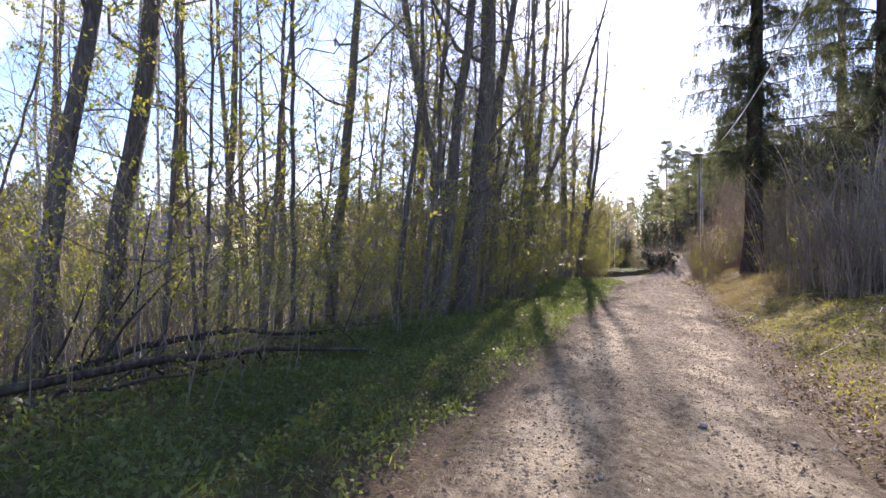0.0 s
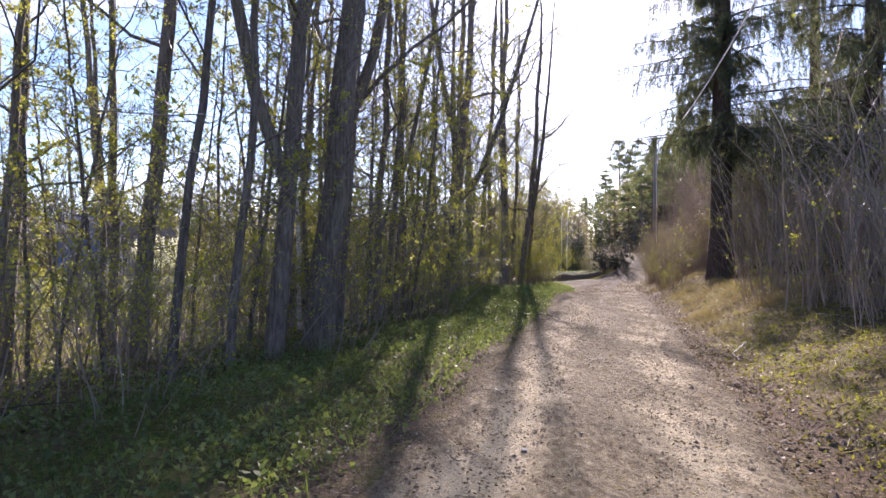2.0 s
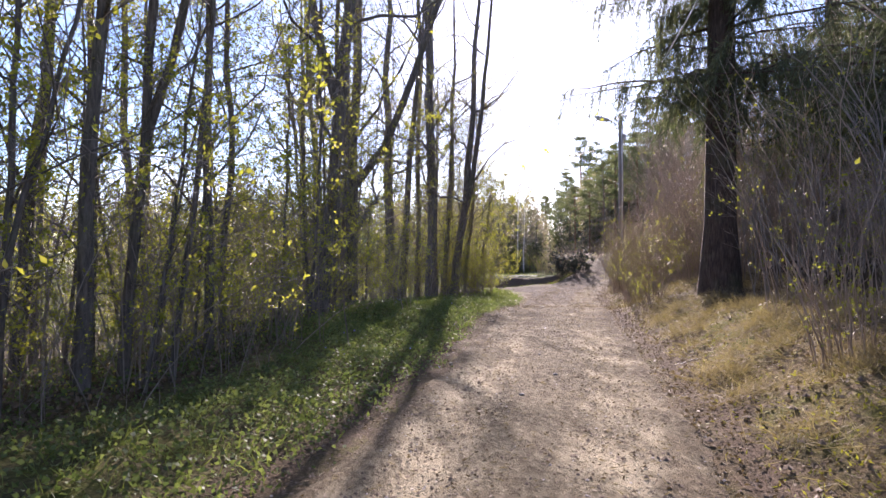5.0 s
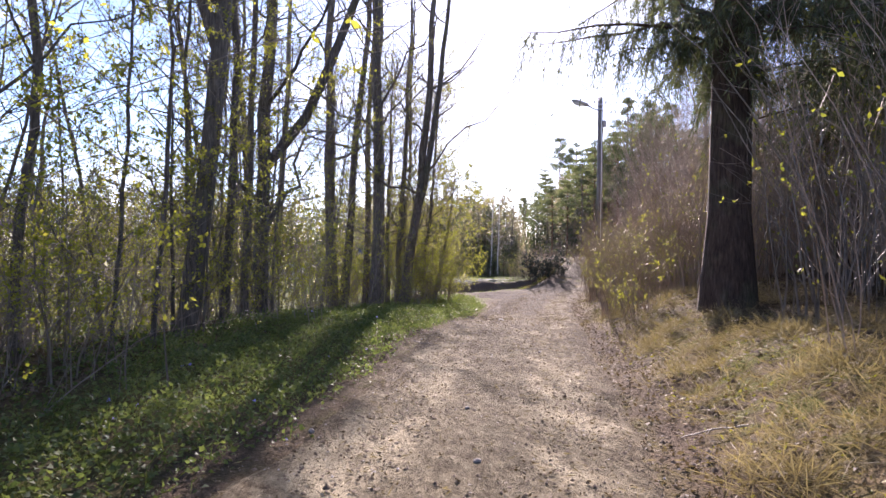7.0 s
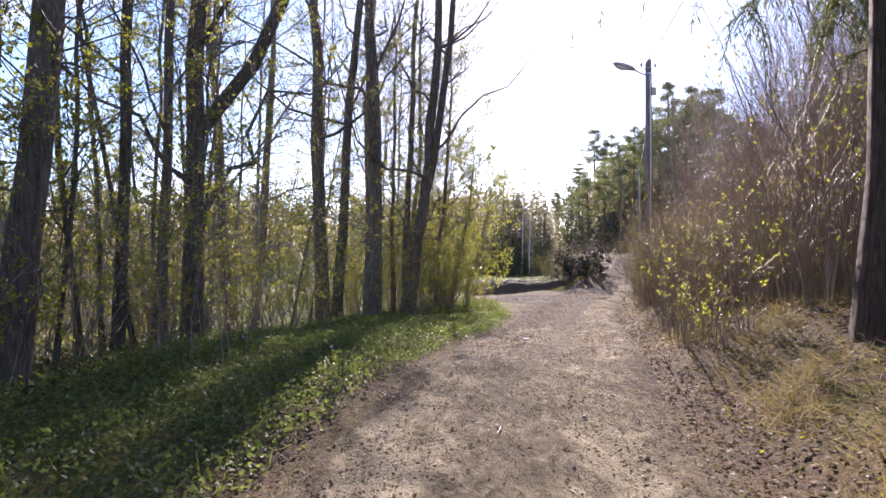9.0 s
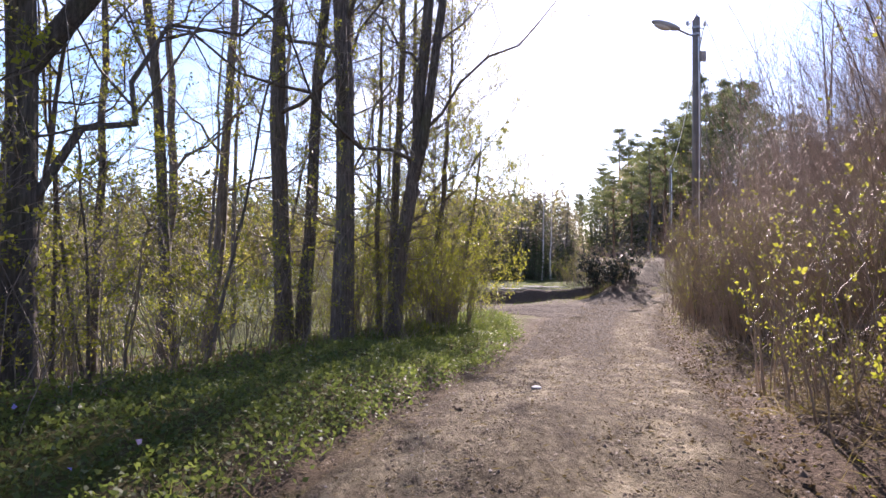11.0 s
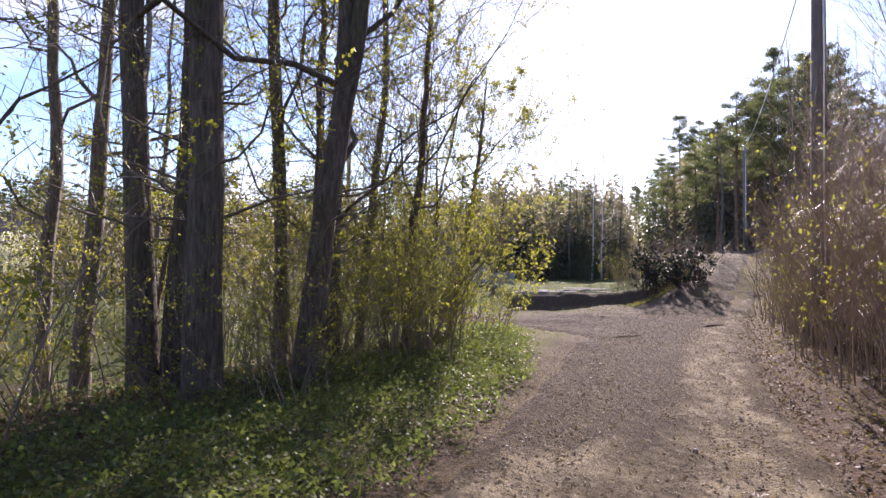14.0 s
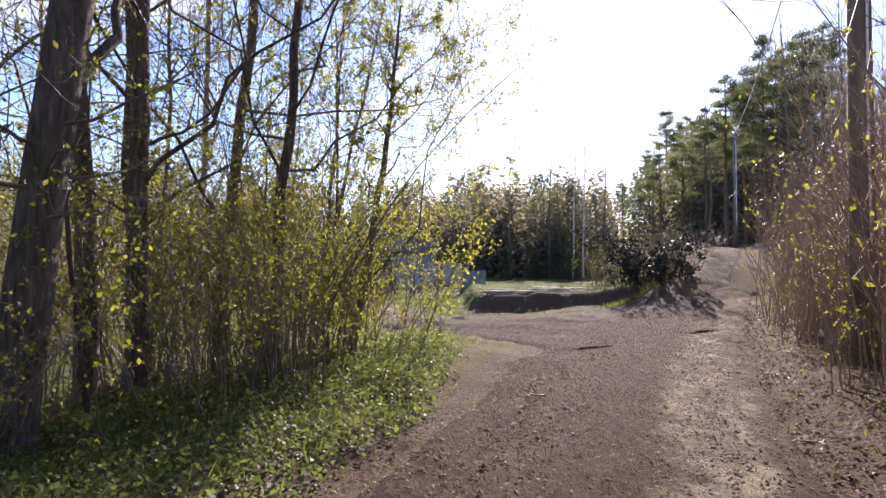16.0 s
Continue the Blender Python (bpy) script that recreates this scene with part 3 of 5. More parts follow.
BIG = "tall grey-barked deciduous tree with sparse young leaves, beside the track"
KEY = [
    # x, y, height, radius, lean x, lean y, limbs, lowest limb, fork, leafy
    (-5.70, 8.80, 15, 0.14, 0.12, 0.0, 8, 0.42, 0, 0.5),
    (-5.44, 10.20, 18, 0.175, 0.11, 0.0, 8, 0.45, 0, 0.4),
    (-5.96, 17.00, 17, 0.12, 0.034, 0.0, 8, 0.4, 0, 0.6),
    (-8.94, 29.50, 20, 0.2, -0.13, 0.0, 8, 0.3, 3.2, 0.8),
    (-2.70, 15.10, 17, 0.135, 0.065, 0.0, 8, 0.45, 0, 0.5),
    (-0.84, 11.29, 11, 0.042, 0.065, 0.0, 7, 0.4, 0, 0.7),
    (-0.40, 11.90, 12, 0.045, 0.07, 0.0, 7, 0.4, 0, 0.6),
    (-0.06, 12.70, 16, 0.115, 0.12, -0.01, 8, 0.45, 1.5, 0.5),
    (0.41, 13.48, 18, 0.205, 0.055, -0.02, 9, 0.42, 0, 0.5),
    (0.52, 14.45, 17, 0.13, 0.07, -0.02, 8, 0.4, 3.0, 0.7),
    (1.08, 17.58, 15, 0.07, 0.026, -0.02, 8, 0.3, 0, 0.9),
    (1.25, 18.20, 14, 0.055, 0.088, -0.02, 8, 0.32, 2.6, 0.9),
    (1.70, 20.30, 14, 0.06, 0.03, 0.0, 8, 0.3, 0, 0.9),
    (1.50, 22.10, 14, 0.055, -0.02, 0.0, 8, 0.32, 0, 0.9),
    (3.05, 23.80, 16, 0.15, 0.12, -0.03, 8, 0.35, 3.4, 0.8),
    (3.20, 25.88, 14, 0.07, 0.05, -0.02, 8, 0.35, 0, 0.8),
    (3.60, 27.70, 16, 0.16, 0.01, -0.02, 9, 0.22, 2.4, 0.6),
    (3.40, 26.80, 13, 0.07, 0.05, -0.02, 7, 0.35, 0, 0.7),
    (2.10, 32.40, 14, 0.07, 0.06, -0.02, 7, 0.4, 0, 0.6),
    (2.50, 35.20, 17, 0.135, -0.07, -0.02, 8, 0.4, 0, 0.5),
    (2.74, 36.90, 16, 0.15, 0.085, -0.02, 8, 0.4, 0, 0.6),
    (1.00, 38.60, 16, 0.14, 0.02, -0.02, 7, 0.42, 0, 0.5),
    (5.00, 34.55, 18, 0.185, 0.008, -0.02, 8, 0.48, 0, 0.4),
    (5.34, 34.60, 17, 0.135, 0.06, -0.02, 7, 0.48, 0, 0.4),
    (6.32, 33.20, 18, 0.20, 0.035, -0.02, 8, 0.42, 3.2, 0.4),
    (6.10, 37.00, 16, 0.12, 0.085, -0.02, 8, 0.42, 0, 0.5),
    (7.20, 34.05, 15, 0.155, 0.125, -0.02, 9, 0.28, 2.3, 0.8),
    (7.20, 35.95, 14, 0.10, 0.06, -0.02, 9, 0.25, 0, 1.6),
    (7.30, 37.95, 13, 0.075, 0.08, -0.02, 9, 0.22, 0, 1.8),
]
FORKS = {1.5: (180, 0.16), 2.4: (10, 0.36)}         # fork height: direction and spread of the second stem
for i, (x, y, H, r, lx, ly, nl, lo, fk, lf) in enumerate(KEY):
    add_tree("deciduous_tree", x, y, H, r, (lx, ly), 100 + i, BIG, nl, lo, lf, fork=fk, fork_turn=FORKS.get(fk, (None, 0))[0], fork_out=FORKS.get(fk, (0, 0.16))[1])
add_tree("pine_trunk_tree", -9.29, 21.55, 22, 0.22, (0.026, 0), 77, "tall pine with orange-brown flaking bark", 5, 0.6, 0, BARK_PINE, snags=6)
for i, (x, y, H) in enumerate([(-6.5, 13.5, 13), (-8.8, 14.0, 13), (-7.6, 16.5, 13), (-0.3, 16.5, 12), (4.9, 34.6, 12), (6.9, 38.2, 11)]):
    add_tree("birch", x, y, H, 0.04, (0.02, 0), 300 + i, "slender young birch with white bark", 7, 0.4, 0.8, BIRCH, group="young birches", snags=3)

for i, (x, y, H, r) in enumerate([(19.3, 73.5, 10.8, 0.05), (20.3, 74.6, 11.2, 0.055)]):
    add_tree("birch", x, y, H, r, (0.01, 0), 320 + i, "tall bare birch with white bark at the meadow edge", 9, 0.35, 0, BIRCH, group="meadow birches", snags=3, limb_len=0.2)
add_tree("bird_cherry", 8.9, 39.0, 5.2, 0.06, (0.22, -0.05), 350, "leaning bird cherry in fresh leaf reaching over the fork", 9, 0.3, 2.2, snags=4, limb_len=0.55, group="fork trees")
add_tree("bird_cherry", 8.2, 37.2, 8.5, 0.07, (0.12, -0.03), 351, "slender leaning tree with a dense veil of fine twigs", 12, 0.3, 0.8, snags=6, limb_len=0.5, twiggy=1.3, group="fork trees")
add_tree("bird_cherry", 6.9, 36.6, 9.0, 0.07, (0.02, -0.03), 352, "slender tree with a dense veil of fine twigs", 12, 0.3, 1.2, snags=6, limb_len=0.5, twiggy=1.3, group="fork trees")

sapling = [add_tree("leafing_sapling", x, y, h, 0.022, (0.05, 0), 370 + k, "slender sapling in fresh yellow-green leaf among the trees", 7, 0.3, 3.4, bark=BARK, snags=5, limb_len=0.45, twiggy=0.5, group="leafing saplings")
           for k, (x, y, h) in enumerate([(1.0, 16.2, 6.0), (2.4, 22.6, 5.2), (2.9, 25.0, 6.5)])]
srng = np.random.default_rng(8)
for k in range(62):
    y = srng.uniform(13, 24) if k < 14 else srng.uniform(9, 30) if k < 54 else srng.uniform(30, 41)
    x = float(road_x(y)) - 1.5 - srng.uniform(2.7, 10.5 if k % 2 else 6.5) - (1.5 if y < 12 else 0)
    s = srng.uniform(0.6, 1.4)
    copy_thing(sapling[k % 3], pose(x, y, float(gz(x, y)), srng.normal() * 5, srng.normal() * 6, srng.uniform(0, 360)) @ Matrix.Diagonal((s, s, s, 1)))

# woods behind the first row
master = [add_tree("wood_tree", -9 - 2 * k, 15 + 3 * k, 12 + 2 * (k % 3), 0.07 + 0.015 * k, (0.03 * (k - 1), 0), 400 + k,
                   "thin woodland tree with bare twigs and few leaves", 7, 0.35, 0.7, group="woodland trees", twiggy=0.7, snags=6) for k in range(4)]
rng = np.random.default_rng(5)
placed = 0
while placed < 24:
    y = rng.uniform(1, 30) if placed < 18 else rng.uniform(30, 46)
    d = (5.0 if y < 28 else 10.0) + 14 * rng.random() ** 1.3
    x = float(road_x(y)) - 1.5 - d - (1.2 if y < 36 else 0)
    if min(math.hypot(x - k[0], y - k[1]) for k in KEY) < 0.9 or (y > 38 and x > 4.5):
        continue
    s = rng.uniform(0.7, 1.1)
    c = copy_thing(master[placed % 4], pose(x, y, float(gz(x, y)), rng.normal() * 2, rng.normal() * 3, rng.uniform(0, 360)) @ Matrix.Diagonal((s, s, s, 1)))
    placed += 1


# ---- bushes ----
def add_bush(name, x, y, seed, label, stems=40, H=3.0, spread=0.9, leaf=0.3, cane=None, leafmat=None, group="roadside bushes", fine=4, leafsize=0.05, r=0.009, petals=None, arch=0.35):
    rng = np.random.default_rng(seed)
    t = empty(name, x, y, float(gz(x, y)), label, "bush", group)
    K = 7
    q = np.linspace(0, 1, K)
    a, b = rng.uniform(0, 6.28, stems), rng.random(stems) ** 0.6 * spread * 0.55
    foot = np.stack([np.cos(a) * b, np.sin(a) * b, np.full(stems, -0.12)], 1)
    ln = H * rng.uniform(0.45, 1.1, stems)
    a2 = a + rng.normal(size=stems) * 0.8
    out = np.stack([np.cos(a2), np.sin(a2), np.zeros(stems)], 1) * (rng.uniform(0.05, arch, stems) * ln)[:, None]
    P = foot[:, None] + out[:, None] * (q ** 1.6)[None, :, None] + np.array([0, 0, 1.0]) * (ln[:, None] * (q - 0.10 * q ** 3))[:, :, None]
    P[:, 1:] += np.cumsum(rng.normal(size=(stems, K - 1, 3)) * (ln * 0.014)[:, None, None], 1)
    R = (r * rng.uniform(0.5, 1.5, stems))[:, None] * (1 - 0.7 * q)
    tagged(link("cane_clump", mesh_np("cane_clump", *tubes(P, R, 4)), cane or CANE, t), kind="stuff")
    S1, R1 = shoots(rng, P, R, fine, 0.28, 0.6, 0.25, K=4, rmin=0.0022, lo=0.2)
    S2, R2 = shoots(rng, S1, R1, 2, 0.5, 0.6, 0.15, K=3, rmin=0.0018)
    tagged(link("twigwork", mesh_np("twigwork", *joined([tubes(S1, R1, 3), tubes(S2, R2, 3)])), cane or CANE, t), kind="stuff")
    C = np.concatenate([S1[:, 1:].reshape(-1, 3), S2.reshape(-1, 3)])
    clump = 0.5 + 0.5 * wobble(C[:, 0] + C[:, 2], C[:, 1] - C[:, 2], 3.5, seed)
    C = C[rng.random(len(C)) < leaf * clump * 1.6]
    if len(C):
        C = np.repeat(C, 2, 0) + rng.normal(size=(2 * len(C), 3)) * 0.02
        v, f = leaf_quads(C, rng.normal(size=C.shape) + np.array([0, 0, 0.4]), leafsize * rng.uniform(0.6, 1.3, len(C)), leafsize * 0.6 * rng.uniform(0.6, 1.3, len(C)), rng)
        tagged(link("foliage", mesh_np("foliage", v, f), leafmat or LEAF_BUSH, t, smooth=False), kind="stuff")
    return t


def scatter(masters, spots, rng, lo=0.8, hi=1.2, tilt=4):
    for i, (x, y) in enumerate(spots):
        s = rng.uniform(lo, hi)
        copy_thing(masters[i % len(masters)], pose(x, y, float(gz(x, y)), rng.normal() * tilt, rng.normal() * tilt, rng.uniform(0, 360)) @ Matrix.Diagonal((s, s, s * rng.uniform(0.9, 1.1), 1)))


# thicket on the bank, up the slope of the other side
RB = "leafless brown thicket bush on the bank, a few yellow-green leaves"
thicket = [add_bush("thicket_bush", *p, 500 + k, RB, n, h, 1.2, lf, cane, group="bank thicket", fine=7, r=r, arch=0.5) for k, (p, h, lf, n, r, cane) in enumerate([
    ((8.2, 13.8), 3.3, 0.22, 14, 0.016, CANE), ((9.9, 18.2), 3.7, 0.15, 26, 0.008, CANE), ((11.2, 20.6), 4.2, 0.12, 14, 0.015, TWIG)])]
rng = np.random.default_rng(11)
spots = []
while len(spots) < 88:
    y = rng.uniform(9.5, 49)
    right = 0.9 + 6.0 * rng.random() ** 1.2 + float(np.interp(y, [9, 22, 26, 30, 36, 50], [1.1, 1.1, 0.6, 0.25, 0.1, 0.2]))
    x = float(road_x(y)) + (1.5 + right) / 0.95
    if (y < 11 and right < 3.0) or (abs((x - 11.2) - 0.75 * (y - 22.85)) < 0.9 and 17.5 < y < 23):
        continue
    if all(math.hypot(x - a, y - b) > 0.52 for a, b in spots) and math.hypot(x - 11.2, y - 22.8) > 0.8 and math.hypot(x - 14.7, y - 36.6) > 0.7:
        spots.append((x, y))
brush = [add_bush("brushwood_bush", *p, 520 + k, "dense russet-brown leafless brushwood spreading to the edge of the track", 64, h, 1.5, 0.05, CANE, group="brushwood", fine=7, r=0.0055, arch=0.45) for k, (p, h) in enumerate([((12.9, 29.0), 2.3), ((13.9, 33.2), 2.7)])]
scatter(thicket, [p for p in spots if p[1] < 25.5], rng, 0.75, 1.15)
scatter(brush, [p for p in spots if p[1] >= 25.5], rng, 0.8, 1.25)
# taller thin growth up the slope
tall = [add_bush("tall_thicket", *p, 540 + k, "tall grey-brown leafless saplings growing densely on the slope", 26, h, 1.6, 0.004, group="slope saplings", r=0.012, arch=0.3, fine=13) for k, (p, h) in enumerate([
    ((15.8, 30.5), 6.8), ((17.5, 36), 7.8)])]
spots = []
while len(spots) < 84:
    y = rng.uniform(14, 56) if len(spots) < 36 else rng.uniform(25, 42)
    right = 2.9 + 8 * rng.random() ** 1.3
    x = float(road_x(y)) + (1.5 + right) / 0.95
    if (y > 23 or right > 5.5) and all(math.hypot(x - a, y - b) > 0.7 for a, b in spots):
        spots.append((x, y))
scatter(tall, spots, rng, 0.75, 1.15)
# fresh yellow-green bushes along the verge
fresh = [add_bush("leafing_bush", *p, 560 + k, "small bush breaking into bright yellow-green leaf", 22, h, 0.8, lf, group="leafing bushes", leafsize=0.04) for k, (p, h, lf) in enumerate([
    ((12.6, 26.6), 1.5, 0.22), ((12.7, 28.6), 1.4, 0.26), ((14.3, 35.4), 1.9, 0.34)])]
scatter(fresh, [(13.2, 29.8), (13.4, 31.2), (14.6, 34.0), (15.6, 38.6), (16.2, 39.8), (15.4, 37.6), (11.9, 25.2), (10.7, 25.2), (8.6, 16.2), (16.8, 41.5), (17.6, 43.0), (14.9, 36.2), (7.9, 12.2), (8.3, 14.2), (8.9, 15.4), (11.0, 26.2), (11.4, 27.2), (9.0, 12.9), (12.9, 27.6)], rng, 0.7, 1.2)

# undergrowth among the trees
UG = "slender undergrowth sapling with sparse yellow-green leaves"
under = [add_bush("undergrowth_bush", *p, 600 + k, UG, 8, h, 1.9, lf, TWIG, LEAF, group="woodland undergrowth", leafsize=0.052, r=0.008, arch=1.0, fine=8) for k, (p, h, lf) in enumerate([
    ((-1.6, 12.6), 3.0, 0.5), ((0.6, 16.4), 3.4, 0.75), ((2.2, 21.2), 3.0, 0.8), ((4.6, 31.0), 2.4, 0.6), ((-5.2, 8.8), 3.4, 0.3)])]
rng = np.random.default_rng(21)
spots = []
while len(spots) < 150:
    y = rng.uniform(3, 41)
    d = (2.3 + 17 * rng.random() ** 1.7) + (1.3 if y < 11 or 26 < y < 32 else 0)
    x = float(road_x(y)) - 1.5 - d
    if all(math.hypot(x - a, y - b) > 0.55 for a, b in spots):
        spots.append((x, y))
spots += [(float(road_x(y)) - 1.5 - rng.uniform(2.6, 7.0), y) for y in np.linspace(14, 27, 34)]
scatter(under, spots, rng, 0.55, 1.1, 11)
# darker bare growth where the wood is thickest
scatter([under[4], under[0]], [(-9.5 + 6.6 * rng.random() + 0.28 * k / 2, 3.5 + 0.29 * k) for k in range(34)], rng, 0.6, 1.1, 12)
# scrub filling the wood further back
spots = []
while len(spots) < 50:
    y = rng.uniform(6, 62)
    x = float(road_x(min(y, 40))) - rng.uniform(13, 44)
    a = math.degrees(math.atan2(x - 1.2, y - 3.3))
    if not -29 < a < -16:
        spots.append((x, y))
scatter([under[4], under[0]], spots, rng, 1.1, 2.0)
# bare brown saplings deep in the wood
dim = [add_bush("bare_sapling_bush", *p, 620 + k, "bare brown sapling thicket with hardly a leaf in the wood", 16, h, 1.9, lf, TWIG, LEAF, group="bare saplings", leafsize=0.045, r=0.011, arch=0.5, fine=8) for k, (p, h, lf) in enumerate([
    ((-4.4, 10.4), 3.8, 0.06), ((-6.2, 13.6), 4.4, 0.1)])]
spots = []
while len(spots) < 44:
    y = rng.uniform(5, 34)
    x = float(road_x(y)) - 1.5 - rng.uniform(5.5, 22)
    a = math.degrees(math.atan2(x - 1.2, y - 3.3))
    if all(math.hypot(x - p, y - q) > 0.9 for p, q in spots) and not (-30 < a < -16 and y > 9):
        spots.append((x, y))
scatter(dim, spots, rng, 0.6, 1.15, 11)
# leafy hazel clump by the fork
hz = "dense leafing hazel clump with many arching stems beside the fork"
hazel = [add_bush("hazel_bush", *p, 640 + k, hz, 26, h, 1.3, 0.95, TWIG, LEAF_BUSH, group="hazel clump", leafsize=0.046, r=0.012, arch=0.62, fine=9) for k, (p, h) in enumerate([
    ((8.5, 36.6), 3.6), ((7.9, 38.6), 4.4), ((8.6, 38.9), 3.2)])]
scatter(hazel, [(8.2, 35.4), (7.0, 39.6), (8.4, 40.6), (6.6, 36.8), (6.0, 38.8), (5.4, 41.0), (6.3, 42.6), (4.4, 38.6), (8.7, 36.0)], rng, 0.75, 1.1)


# ---- conifers ----
def add_spruce(x, y, H, r, seed, low, reach, label, dens=1.0, group="tall spruces"):
    """A spruce: straight trunk, whorls of limbs, curtains of hanging needle twigs."""
    rng = np.random.default_rng(seed)
    t = empty("spruce", x, y, float(gz(x, y)), label, "tree", group)
    P = trunk_path(rng, H, (0.012, -0.01), 0.02)
    s = np.linspace(0, 1, len(P))
    R = r * (1 - s) ** 0.8 + 0.02
    R[0] *= 1.4
    link("trunk", mesh_np("trunk", *tubes(P[None], R[None], 14)), BARK_SPRUCE, t)
    n = int((H - low) * 10 * dens)
    h = low + (H - low - 0.3) * np.sort(rng.random(n)) ** 1.5
    az = rng.uniform(0, 6.28, n)
    ln = reach * (1 - ((h - low) / (H - low)) ** 1.1 * 0.92) * rng.uniform(0.35, 1.15, n)
    q = np.linspace(0, 1, 7)
    d = np.stack([np.cos(az), np.sin(az), np.zeros(n)], 1)
    LPt = np.stack([np.interp(h, P[:, 2], P[:, 0]), np.interp(h, P[:, 2], P[:, 1]), h], 1)
    Q = LPt[:, None] + d[:, None] * (ln[:, None] * q)[:, :, None]
    Q[:, :, 2] += (ln * 0.16)[:, None] * (q - 2.4 * q ** 2 + 1.1 * q ** 3)
    Q[:, 1:] += rng.normal(size=(n, 6, 3)) * 0.03
    for k in range(n):
        link("limb", mesh_np("limb", *tubes(Q[k:k + 1], (0.028 * (0.4 + ln[k] / reach) * (1 - 0.85 * q))[None], 5)), BARK_SPRUCE, t)
    # hanging side twigs
    per = 34
    i = np.repeat(np.arange(n), per)
    u = rng.uniform(0.18, 1, n * per) * 6
    k = np.minimum(u.astype(int), 5)
    f = (u - k)[:, None]
    S = Q[i, k] * (1 - f) + Q[i, k + 1] * f
    side = np.cross(d, [0, 0, 1])[i] * rng.choice([-1, 1], n * per)[:, None]
    drop = rng.uniform(0.3, 1.25, n * per) * (0.35 + 0.65 * ln[i] / reach)
    w = np.linspace(0, 1, 4)
    T = S[:, None] + (side * (drop * 0.45)[:, None] + d[i] * (drop * 0.2)[:, None])[:, None] * (w ** 0.6)[None, :, None]
    T[:, :, 2] -= drop[:, None] * w ** 1.5
    tagged(link("twig_curtain", mesh_np("twig_curtain", *tubes(T, np.full(T.shape[:2], 0.006) * (1.2 - w), 3)), NEEDLE_DRY, t), kind="stuff")
    m = 28
    j = np.repeat(np.arange(len(T)), m)
    e = rng.uniform(0, 3, len(j))
    kk = np.minimum(e.astype(int), 2)
    f = (e - kk)[:, None]
    C = T[j, kk] * (1 - f) + T[j, kk + 1] * f
    D = unit(T[j, kk + 1] - T[j, kk]) + rng.normal(size=C.shape) * 0.5
    v, fc = leaf_quads(C, D, rng.uniform(0.09, 0.18, len(C)), rng.uniform(0.010, 0.018, len(C)), rng)
    tagged(link("foliage", mesh_np("foliage", v, fc), NEEDLE, t, smooth=False), kind="stuff")
    return t


SPL = "large old spruce with dark bark and drooping needle curtains"
add_spruce(11.2, 22.85, 21, 0.31, 700, 4.0, 3.0, SPL, 1.05)
add_spruce(14.2, 20.6, 19, 0.26, 701, 2.8, 4.2, SPL, 1.5)
add_spruce(16.6, 26.5, 18, 0.24, 702, 2.8, 3.2, SPL, 0.6)


def add_far_conifer(kind, seed):
    rng = np.random.default_rng(seed)
    pine = kind == "pine"
    H = 20.0
    t = empty("far_" + kind, 0, 0, 0, "distant dark green %s at the edge of the wood" % kind, "tree", "distant conifers")
    P = trunk_path(rng, H, (0.01, 0), 0.04)
    s = np.linspace(0, 1, len(P))
    link("trunk", mesh_np("trunk", *tubes(P[None], (0.24 * (1 - s) ** 0.7 + 0.03)[None], 8)), BARK_PINE if pine else BARK_SPRUCE, t)
    low = 9.0 if pine else 1.0
    n = 46 if pine else 80
    h = low + (H - low) * rng.random(n)
    az = rng.uniform(0, 6.28, n)
    u = (h - low) / (H - low)
    ln = (3.6 * (1 - u ** 2.2) + 0.6) * rng.uniform(0.5, 1.1, n) if pine else (4.2 * (1 - u) + 0.3) * rng.uniform(0.8, 1.1, n)
    q = np.linspace(0, 1, 5)
    d = np.stack([np.cos(az), np.sin(az), np.full(n, 0.25 if pine else -0.22)], 1)
    Q = np.stack([np.interp(h, P[:, 2], P[:, 0]), np.interp(h, P[:, 2], P[:, 1]), h], 1)[:, None] + d[:, None] * (ln[:, None] * q)[:, :, None]
    tagged(link("branchwork", mesh_np("branchwork", *tubes(Q, 0.05 * (1.1 - q) * np.ones((n, 1)), 3)), BARK_PINE if pine else BARK_SPRUCE, t), kind="stuff")
    m = 230 if pine else 200
    i = np.repeat(np.arange(n), m)
    f = rng.uniform(0.45 if pine else 0.1, 1.05, n * m)[:, None]
    C = Q[i, 0] * (1 - f) + Q[i, 4] * f + rng.normal(size=(n * m, 3)) * (0.32 if pine else 0.2) * np.array([1, 1, 0.5])
    D = rng.normal(size=C.shape) + (np.array([0, 0, 0.5]) if pine else d[i] + np.array([0, 0, -0.5]))
    v, fc = leaf_quads(C, D, rng.uniform(0.14, 0.34, len(C)), rng.uniform(0.05, 0.12, len(C)), rng)
    tagged(link("foliage", mesh_np("foliage", v, fc), NEEDLE_PINE if pine else NEEDLE, t, smooth=False), kind="stuff")
    return t


def put(master, x, y, h, rng, H=20.0, first=[]):
    s = h / H
    m = pose(x, y, float(gz(x, y)) - 0.1, 0, 0, rng.uniform(0, 360)) @ Matrix.Diagonal((s, s, s, 1))
    if master.name in first:
        return copy_thing(master, m)
    first.append(master.name)
    master.matrix_basis = m
    return master


